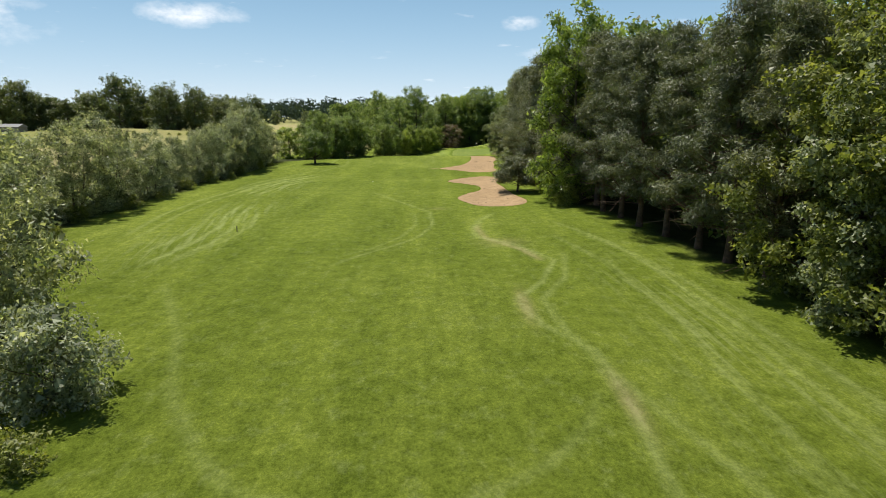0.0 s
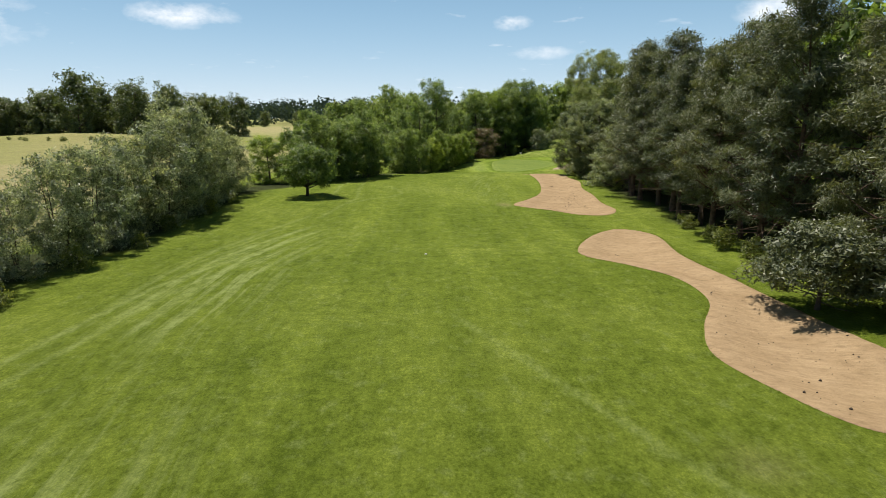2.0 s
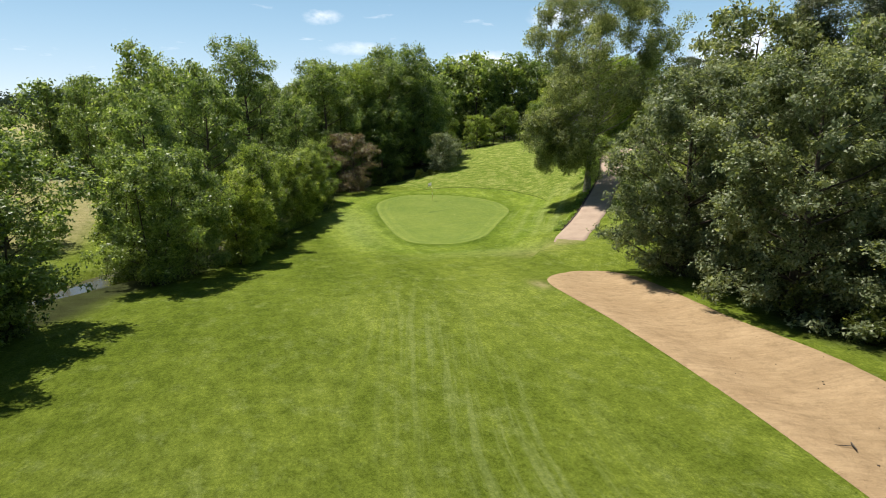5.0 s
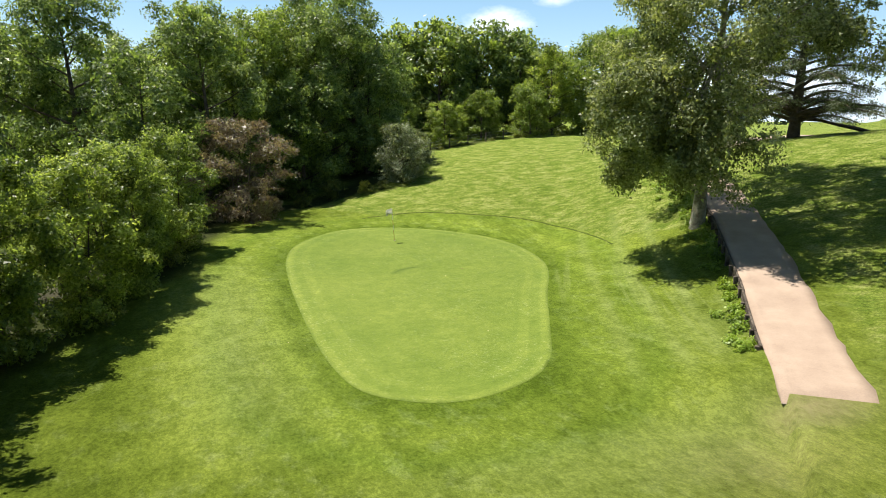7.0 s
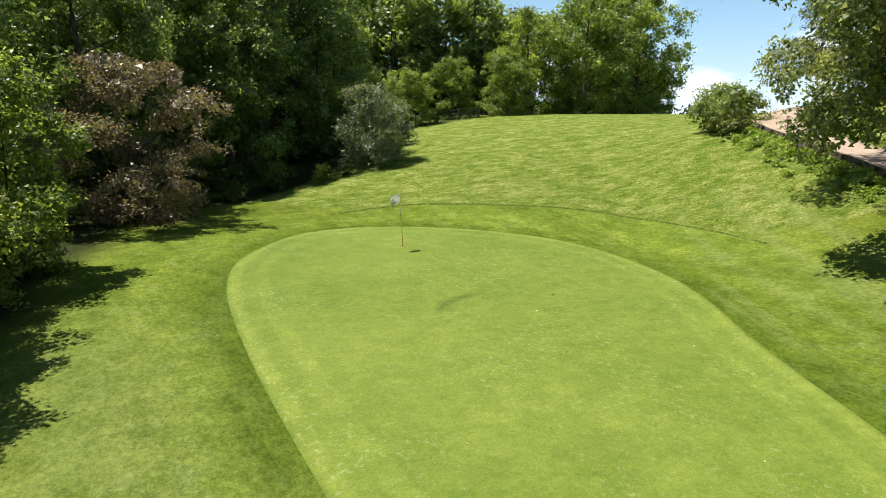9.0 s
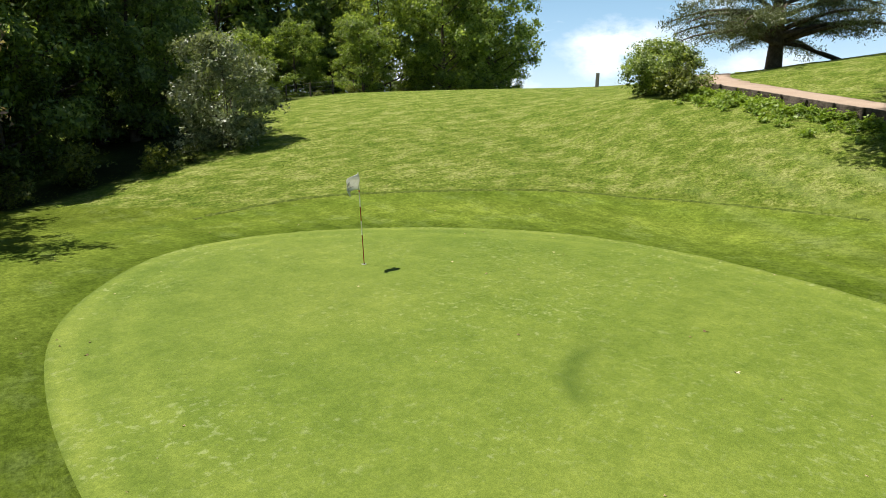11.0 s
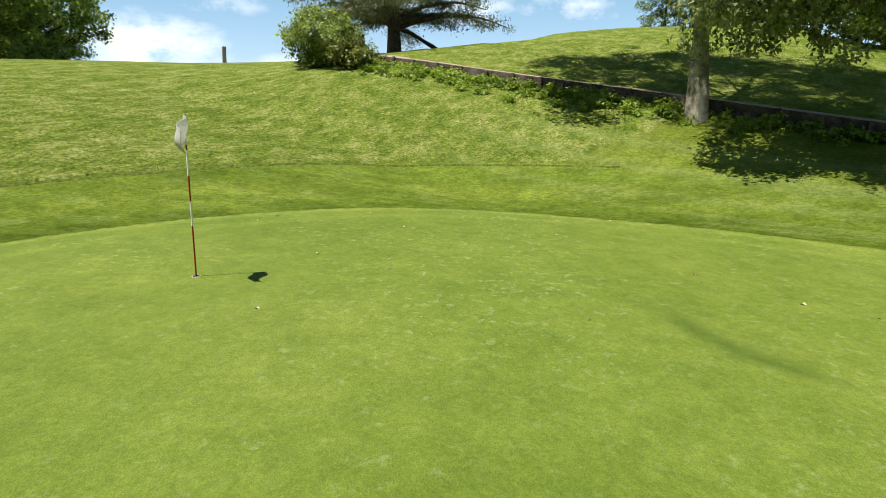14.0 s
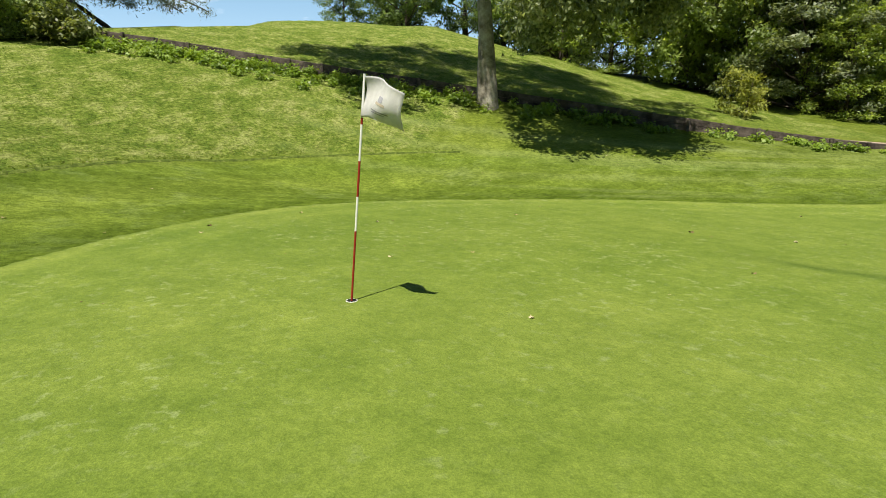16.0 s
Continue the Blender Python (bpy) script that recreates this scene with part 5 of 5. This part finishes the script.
def creeper():
    """Broad-leaved weeds and ivy at the wall's foot: countless leaves in one object."""
    rng = np.random.default_rng(12)
    cs, rs = [], []
    for k in range(300):
        l = 13 + 22.5 * rng.uniform(0, 1) ** 0.8
        if rng.uniform() < 0.35 and l < 22:
            continue
        p, way, top = wall_place(l)
        d = abs(rng.normal()) * (0.20 + 0.02 * l) + 0.18
        x, y = p.x - way.y * d, p.y + way.x * d
        cs.append((x, y, level(x, y) + rng.uniform(0.03, 0.25)))
        rs.append(rng.uniform(0.09, 0.22))
    for k in range(26):
        l = rng.uniform(4, 13)
        p, way, top = wall_place(l)
        d = 0.25 + abs(rng.normal()) * 0.3
        x, y = p.x - way.y * d, p.y + way.x * d
        cs.append((x, y, level(x, y) + 0.06))
        rs.append(rng.uniform(0.10, 0.25))
    v, f = leaf_quads(rng, cs, rs, 30000, 0.11, 0.75, 0.85, 0.0, 1.3, corners=3)
    return tagged(link_mesh("wall_creeper", mesh_of("wall_creeper", v, f), IVY), "fresh green ivy and weeds along the timber wall", "weeds", kind="stuff")


creeper()


def grass_tufts():
    """Longer grass on the bank, on the step round the green and on the bunkers' lips, in one object."""
    rng = np.random.default_rng(31)
    spots = []
    n = 230000
    x, y = rng.uniform(-4, 38, n), rng.uniform(171, 214, n)
    ring = -inside(GREEN_EDGE, x, y)
    s = (x - 19) * 0.75 + (y - 196) * 0.45
    d = along(WALL_LINE, x, y)[1]
    edge = ring + 0.25 * np.sin(x * 0.7)
    spots.append((x, y, (edge > 4.0) & (edge < 4.3) & (s > -1) & (d < -0.3) & (rng.uniform(0, 1, n) < 0.5), 0.05))
    spots.append((x, y, (edge > 4.2) & (edge < 15) & (s > 0) & (d < -0.3) & (rng.uniform(0, 1, n) < 0.16), 0.045))
    spots.append((x, y, (d < -0.15) & (d > -0.7) & (y > 176), 0.06))
    for rim in (BUNKER_NEAR, BUNKER_FAR):
        k = 40000
        lo, hi = rim.min(0) - 1, rim.max(0) + 1
        bx, by = rng.uniform(lo[0], hi[0], k), rng.uniform(lo[1], hi[1], k)
        e = inside(rim, bx, by)
        spots.append((bx, by, (e > -0.22) & (e < 0.05) & (rng.uniform(0, 1, k) < 0.6), 0.06))
    px, py, ph = (np.concatenate(v) for v in zip(*[(x[w], y[w], np.full(w.sum(), h)) for x, y, w, h in spots]))
    pz = ground(px, py)
    count = len(px) * 2
    base = np.repeat(np.stack([px, py, pz - 0.005], 1), 2, 0) + rng.normal(size=(count, 3)) * np.array([0.02, 0.02, 0])
    a = rng.uniform(0, math.tau, count)
    side = np.stack([np.cos(a), np.sin(a), np.zeros(count)], 1) * 0.016
    tip = base + np.stack([rng.normal(size=count) * 0.03, rng.normal(size=count) * 0.03, np.repeat(ph, 2) * rng.uniform(0.5, 1.3, count)], 1)
    v = np.stack([base - side, base + side, tip], 1).reshape(-1, 3)
    data = mesh_of("grass_tufts", v, np.arange(count * 3).reshape(-1, 3))
    return tagged(link_mesh("grass_tufts", data, BLADE), "longer green and straw-coloured grass blades on the bank", "grass", kind="stuff")


grass_tufts()


def turf_step():
    """The low cut edge between the mown apron and the bank."""
    rng = np.random.default_rng(33)
    edge = closed_curve(GREEN_EDGE, 4)
    way = np.roll(edge, -1, 0) - np.roll(edge, 1, 0)
    way /= np.hypot(*way.T)[:, None]
    out = np.stack([-way[:, 1], way[:, 0]], 1)
    if inside(GREEN_EDGE, *(edge + out * 0.5).T).mean() > 0:
        out = -out
    line = edge + out * (4.02 - 0.25 * np.sin((edge + out * 4)[:, :1] * 0.7))
    keep = (line[:, 0] - 19) * 0.75 + (line[:, 1] - 196) * 0.45 > -1.2
    n = len(line)
    high = 0.014 + 0.014 * rng.uniform(0, 1, n)
    z = ground(line[:, 0], line[:, 1])
    rows = [np.column_stack([line - out * 0.05, z - 0.03]), np.column_stack([line, z + high]), np.column_stack([line + out * 0.16, z + high + 0.012]), np.column_stack([line + out * 0.5, z - 0.04])]
    v = np.stack(rows, 1).reshape(-1, 3)
    faces = []
    for i in range(n):
        j = (i + 1) % n
        if keep[i] and keep[j]:
            for k in range(3):
                faces.append((i * 4 + k, j * 4 + k, j * 4 + k + 1, i * 4 + k + 1))
    data = mesh_of("turf_step", v, np.array(faces), True)
    return tagged(link_mesh("turf_step", data, EDGING), "low cut turf edge with dry grass above the apron", "turf edge", kind="structure")


turf_step()


# ---- flag and hole ----
PAINT = {}
for name, colour, rough in (("white_paint", (0.80, 0.79, 0.76), 0.5), ("red_paint", (0.30, 0.025, 0.018), 0.4), ("cup_shade", (0.012, 0.013, 0.010), 0.9), ("emblem", (0.42, 0.36, 0.27), 0.7), ("print_grey", (0.30, 0.30, 0.32), 0.7), ("grey_post", (0.20, 0.19, 0.18), 0.9), ("roof_grey", (0.22, 0.22, 0.23), 0.8)):
    m, nt, b = material(name, rough, 0.3)
    p = place_of(nt)
    n = noise_tex(nt, 14.0, 4, 0.6, p)
    nt.links.new(mix(nt, 0.5, colour, ramp(nt, n, (0.3, (0.85, 0.85, 0.85)), (0.7, (1.08, 1.08, 1.08))), "MULTIPLY"), b.inputs["Base Color"])
    PAINT[name] = m


def cloth_material():
    m, nt, b = material("flag_cloth", 0.8, 0.1)
    p = place_of(nt)
    n = noise_tex(nt, 20.0, 3, 0.6, p)
    col = ramp(nt, n, (0.3, (0.70, 0.69, 0.67)), (0.7, (0.82, 0.81, 0.79)))
    nt.links.new(col, b.inputs["Base Color"])
    tr = nt.nodes.new("ShaderNodeBsdfTranslucent")
    nt.links.new(col, tr.inputs[0])
    sh = nt.nodes.new("ShaderNodeMixShader")
    sh.inputs[0].default_value = 0.5
    nt.links.new(b.outputs[0], sh.inputs[1])
    nt.links.new(tr.outputs[0], sh.inputs[2])
    nt.links.new(sh.outputs[0], nt.nodes["Material Output"].inputs[0])
    return m


CLOTH = cloth_material()
HOLE = Vector((12.25, 195.62, level(12.25, 195.62) + 0.028))


def pin():
    root = tagged(new("golf_flag"), "white golf flag on a red and white striped pole", "flag")
    top = Vector((-0.20, -0.11, 2.12))
    bands = [("red_paint", -0.10, 0.70), ("white_paint", 0.70, 1.03), ("red_paint", 1.03, 1.36), ("white_paint", 1.36, 1.69), ("red_paint", 1.69, 1.75), ("white_paint", 1.75, 2.13)]
    for colour, a, b in bands:
        v, f = [], []
        tube(v, f, [top * (a / 2.12), top * (b / 2.12)], [0.011, 0.011], 10)
        link_mesh("pole_band", mesh_of("pole_band", np.array([tuple(p) for p in v]), np.array(f), True), PAINT[colour], root, "white pole band" if "white" in colour else "red pole band")
    way, up = Vector((-0.94, -0.22, 0)).normalized(), Vector((-0.094, -0.052, 1)).normalized()
    side = Vector((-way.y, way.x, 0))

    def cloth(u, v):
        sag = -0.16 * u * u
        ripple = 0.055 * math.sin(u * 6.5 + v * 1.4) * (0.25 + u) + 0.03 * math.sin(v * 5 + u * 2)
        return top + up * (-0.01 - 0.36 * v * (1 - 0.12 * u)) + way * (0.48 * u * (1 - 0.06 * v)) + Vector((0, 0, sag)) + side * ripple

    n = 18
    vs = np.array([tuple(cloth(i / n, j / n)) for j in range(n + 1) for i in range(n + 1)])
    i = (np.arange(n)[:, None] * (n + 1) + np.arange(n)).ravel()
    flag = link_mesh("flag_cloth", mesh_of("flag_cloth", vs, np.stack([i, i + 1, i + n + 2, i + n + 1], 1), True), CLOTH, root, "white cloth with worn print")
    solid = flag.modifiers.new("thick", "SOLIDIFY")
    solid.thickness, solid.offset = 0.003, 0

    def print_bar(u0, u1, v0, v1, colour, name):
        for off in (0.004, -0.004):
            m = 6
            w = np.array([tuple(cloth(u0 + (u1 - u0) * a / m, v0 + (v1 - v0) * b / 2) + side * off) for b in range(3) for a in range(m + 1)])
            k = (np.arange(2)[:, None] * (m + 1) + np.arange(m)).ravel()
            link_mesh(name, mesh_of(name, w, np.stack([k, k + 1, k + m + 2, k + m + 1], 1), True), PAINT[colour], flag)

    print_bar(0.58, 0.70, 0.36, 0.50, "print_grey", "print")
    print_bar(0.52, 0.76, 0.52, 0.58, "emblem", "print")
    print_bar(0.36, 0.80, 0.74, 0.77, "print_grey", "print")
    print_bar(0.42, 0.74, 0.80, 0.82, "print_grey", "print")
    root.matrix_basis = Matrix.Translation(HOLE)
    # the hole: a pale rim round a flat disc coloured near-black as inner shade
    cup = tagged(new("hole_cup"), "dark hole with a pale rim in the putting green", "hole")
    for name, r0, r1, z, colour in (("rim", 0.052, 0.058, 0.005, "white_paint"), ("shade_disc", 0.0, 0.052, 0.004, "cup_shade")):
        bm = bmesh.new()
        a = [bm.verts.new((math.cos(t) * r1, math.sin(t) * r1, z)) for t in np.linspace(0, math.tau, 24, endpoint=False)]
        low = [bm.verts.new((v.co.x, v.co.y, z - 0.02)) for v in a]
        if r0:
            inn = [bm.verts.new((v.co.x * r0 / r1, v.co.y * r0 / r1, z)) for v in a]
            for k in range(24):
                bm.faces.new((a[k], a[(k + 1) % 24], inn[(k + 1) % 24], inn[k]))
        else:
            bm.faces.new(a)
        for k in range(24):
            bm.faces.new((low[k], low[(k + 1) % 24], a[(k + 1) % 24], a[k]))
        part(name, bm, PAINT[colour], cup)
    cup.matrix_basis = Matrix.Translation(HOLE)


pin()


# ---- small things ----
def straw_material():
    m, nt, b = material("dead_leaf", 0.8, 0.2)
    info = nt.nodes.new("ShaderNodeObjectInfo")
    nt.links.new(ramp(nt, info.outputs["Random"], (0.0, (0.10, 0.065, 0.03)), (0.5, (0.34, 0.27, 0.14)), (1.0, (0.52, 0.46, 0.30))), b.inputs["Base Color"])
    return m


DEAD = straw_material()


def fallen_leaf():
    bm = bmesh.new()
    pts = []
    for k in range(12):
        a = k * math.tau / 12
        r = 0.075 if k % 2 == 0 else 0.035
        pts.append(bm.verts.new((math.cos(a) * r, math.sin(a) * r * 0.8, 0.02 + 0.02 * math.cos(2 * a))))
    mid = bm.verts.new((0, 0, 0.006))
    for k in range(12):
        bm.faces.new((mid, pts[k], pts[(k + 1) % 12]))
    data = bpy.data.meshes.new("fallen_leaf")
    bm.to_mesh(data)
    bm.free()
    return tagged(link_mesh("fallen_leaf", data, DEAD), "dry curled fallen leaf lying on the putting green", "leaf", "fallen leaves")


leaf_one = fallen_leaf()
spots = [(13.66, 188.39, 0.85), (12.29, 187.47, 0.85), (17.1, 195.9, 0.8)]
rl = random.Random(21)
while len(spots) < 150:
    x, y = rl.uniform(2, 26), rl.uniform(178, 202)
    spots.append((x, y, rl.choice([0.24, 0.28, 0.32, 0.4, 0.5, 0.65])))
for n, (x, y, size) in enumerate(spots):
    on_green = float(inside(GREEN_EDGE, np.array([x]), np.array([y]))[0]) > 0
    m = Matrix.Translation((x, y, level(x, y) + (0.026 if on_green else 0.012))) @ Matrix.Rotation(rl.uniform(0, 6), 4, "Z") @ Matrix.Scale(size, 4)
    if n == 0:
        leaf_one.matrix_basis = m
    else:
        copy_thing(leaf_one, m)


def twig(x, y, size, turn, label):
    rg = np.random.default_rng(int(x * 10 + y))
    v, f = [], []
    tube(v, f, [(-size / 2, 0, 0.02), (-size * 0.1, 0.05 * size, 0.05), (size / 2, -0.04 * size, 0.03)], [0.018, 0.014, 0.005], 5)
    for k in range(5):
        t = rg.uniform(-0.3, 0.4) * size
        tube(v, f, [(t, 0, 0.04), (t + rg.uniform(0.05, 0.25) * size, rg.uniform(-0.3, 0.3) * size, rg.uniform(0.05, 0.22) * size)], [0.009, 0.003], 4)
    ob = link_mesh("fallen_twig", mesh_of("fallen_twig", np.array([tuple(p) for p in v]), np.array(f), True), BARK)
    ob.matrix_basis = Matrix.Translation((x, y, level(x, y) + 0.045)) @ Matrix.Rotation(turn, 4, "Z")
    return tagged(ob, label, "twig", "fallen twigs")


for x, y, size, turn in ((7.0, 81.0, 0.6, 1.2), (5.2, 92.5, 0.5, 2.0)):
    twig(x, y, size, turn, "dry dark twig lying on the bunker's sand")


def bunker_rake(x, y, turn):
    """A rake lying on the sand: a long handle, a cross head and its teeth."""
    root = tagged(new("bunker_rake"), "weathered wooden bunker rake lying on the sand", "rake", "bunker rakes")
    v, f = [], []
    tube(v, f, [(0, 0, 0.10), (0.7, 0.01, 0.06), (1.5, 0, 0.03)], [0.012, 0.013, 0.011], 8)
    link_mesh("handle", mesh_of("handle", np.array([tuple(p) for p in v]), np.array(f), True), TIMBER, root)
    bm = box_bm(0.035, 0.46, 0.03, 0.006)
    bmesh.ops.translate(bm, vec=(0, 0, 0.09), verts=bm.verts)
    part("head", bm, TIMBER, root)
    tooth = None
    for k in range(9):
        if tooth is None:
            bm = bmesh.new()
            bmesh.ops.create_cone(bm, segments=6, radius1=0.004, radius2=0.010, depth=0.09, cap_ends=True)
            ob = tooth = part("tooth", bm, TIMBER, root)
        else:
            ob = new("tooth", tooth.data)
            ob.parent = root
        ob.matrix_basis = Matrix.Translation((0, -0.20 + 0.05 * k, 0.045))
    root.matrix_basis = Matrix.Translation((x, y, level(x, y) + 0.045)) @ Matrix.Rotation(turn, 4, "Z")
    return root


for x, y, turn in ((9.0, 139.1, 2.6), (11.7, 135.5, 1.97)):
    bunker_rake(x, y, turn)


def sand_clods():
    """Crumbs of soil and small stones kicked over the sand, in one object."""
    rng = np.random.default_rng(52)
    verts, faces = [], []
    ball = np.array([(1, 0, 0), (-1, 0, 0), (0, 1, 0), (0, -1, 0), (0, 0, 1), (0, 0, -1)], float)
    sides = np.array([(0, 2, 4), (2, 1, 4), (1, 3, 4), (3, 0, 4), (2, 0, 5), (1, 2, 5), (3, 1, 5), (0, 3, 5)])
    for cx, cy, sx, sy, count, rim in ((8.6, 124.5, 1.9, 4.5, 260, BUNKER_FAR), (11.3, 134.0, 1.2, 6.0, 60, BUNKER_FAR), (7.5, 73.0, 2.4, 5.0, 130, BUNKER_NEAR)):
        x, y = rng.normal(cx, sx, count), rng.normal(cy, sy, count)
        keep = inside(rim, x, y) > 0.3
        x, y = x[keep], y[keep]
        for px, py, pz in zip(x, y, ground(x, y)):
            r = rng.choice([0.02, 0.03, 0.045, 0.07], p=[0.4, 0.35, 0.2, 0.05])
            faces.append(sides + 6 * len(verts))
            verts.append(ball * r * rng.uniform(0.7, 1.3, (6, 1)) * (1, 1, 0.7) + (px, py, pz + 0.05 + 0.4 * r))
    data = mesh_of("sand_clods", np.concatenate(verts), np.concatenate(faces))
    return tagged(link_mesh("sand_clods", data, BARK), "dark crumbs of soil scattered over the bunker sand", "soil", kind="stuff")


sand_clods()


def marker_post(x, y, high, wide, label):
    bm = box_bm(wide, wide, high, wide * 0.15)
    ob = part("marker_post", bm, PAINT["grey_post"])
    ob.matrix_basis = Matrix.Translation((x, y, level(x, y) + high / 2 - 0.1)) @ Euler((0.03, -0.02, 0.4)).to_matrix().to_4x4()
    return tagged(ob, label, "post")


marker_post(44.1, 206.6, 1.15, 0.24, "grey weathered post standing on the hill crest")
marker_post(-14.8, 50.1, 0.55, 0.07, "thin dark stake on the fairway's edge")


block = part("white_marker", box_bm(0.18, 0.12, 0.12, 0.03), PAINT["white_paint"])
block.matrix_basis = Matrix.Translation((-8.7, 92.3, level(-8.7, 92.3) + 0.055)) @ Matrix.Rotation(0.4, 4, "Z")
tagged(block, "small white distance marker set in the fairway grass", "marker")


def fence():
    root = tagged(new("wire_fence"), "old wooden post and wire fence under the trees", "fence")
    ends = [Vector((24.5 + 2.6 * k, 226.0 + 0.35 * k, 0)) for k in range(9)]
    base = part("post", box_bm(0.11, 0.11, 1.35, 0.015), TIMBER, root)
    for k, p in enumerate(ends):
        p.z = level(p.x, p.y)
        ob = base if k == 0 else new("post", base.data)
        ob.parent = root
        ob.matrix_basis = Matrix.Translation(p + Vector((0, 0, 0.55)))
    for high in (0.45, 0.8, 1.12):
        v, f = [], []
        tube(v, f, [p + Vector((0, -0.06, high)) for p in ends], [0.012] * len(ends), 4)
        link_mesh("wire", mesh_of("wire", np.array([tuple(q) for q in v]), np.array(f)), PAINT["grey_post"], root)


fence()


def brook_water():
    m, nt, b = material("brook_water", 0.08, 0.5)
    b.inputs["Base Color"].default_value = (0.06, 0.055, 0.04, 1)
    bump(nt, b, noise_tex(nt, 2.0, 3, 0.5, place_of(nt)), 0.15, 0.03)
    line = np.array(BROOK, float)
    rows = []
    for k in range(len(line)):
        w = line[min(k + 1, len(line) - 1)] - line[max(k - 1, 0)]
        w /= np.hypot(*w)
        for s in (-2.4, 2.4):
            q = line[k] + np.array([w[1], -w[0]]) * s
            rows.append((*q, -1.95))
    i = np.arange(len(line) - 1) * 2
    data = mesh_of("brook", np.array(rows), np.stack([i, i + 1, i + 3, i + 2], 1))
    return tagged(link_mesh("brook", data, m), "narrow shaded brook between the alders", "water", kind="structure")


brook_water()


def farm_shed(x, y, sx, sy, high, label):
    root = tagged(new("farm_shed"), label, "building")
    bm = box_bm(sx, sy, high, 0.03)
    bmesh.ops.translate(bm, vec=(0, 0, high / 2), verts=bm.verts)
    part("wall", bm, PAINT["grey_post"], root)
    bm = bmesh.new()
    e = 0.5
    a = [bm.verts.new(p) for p in ((-sx / 2 - e, -sy / 2 - e, high), (sx / 2 + e, -sy / 2 - e, high), (sx / 2 + e, sy / 2 + e, high), (-sx / 2 - e, sy / 2 + e, high), (-sx / 2 - e, 0, high + sy * 0.22), (sx / 2 + e, 0, high + sy * 0.22))]
    for idx in ((0, 1, 5, 4), (2, 3, 4, 5), (0, 4, 3), (1, 2, 5), (3, 2, 1, 0)):
        bm.faces.new([a[k] for k in idx])
    part("roof", bm, PAINT["roof_grey"], root)
    root.matrix_basis = Matrix.Translation((x, y, level(x, y) - 0.1))


farm_shed(-222, 322, 16, 7, 3.0, "low grey farm shed beyond the fields")
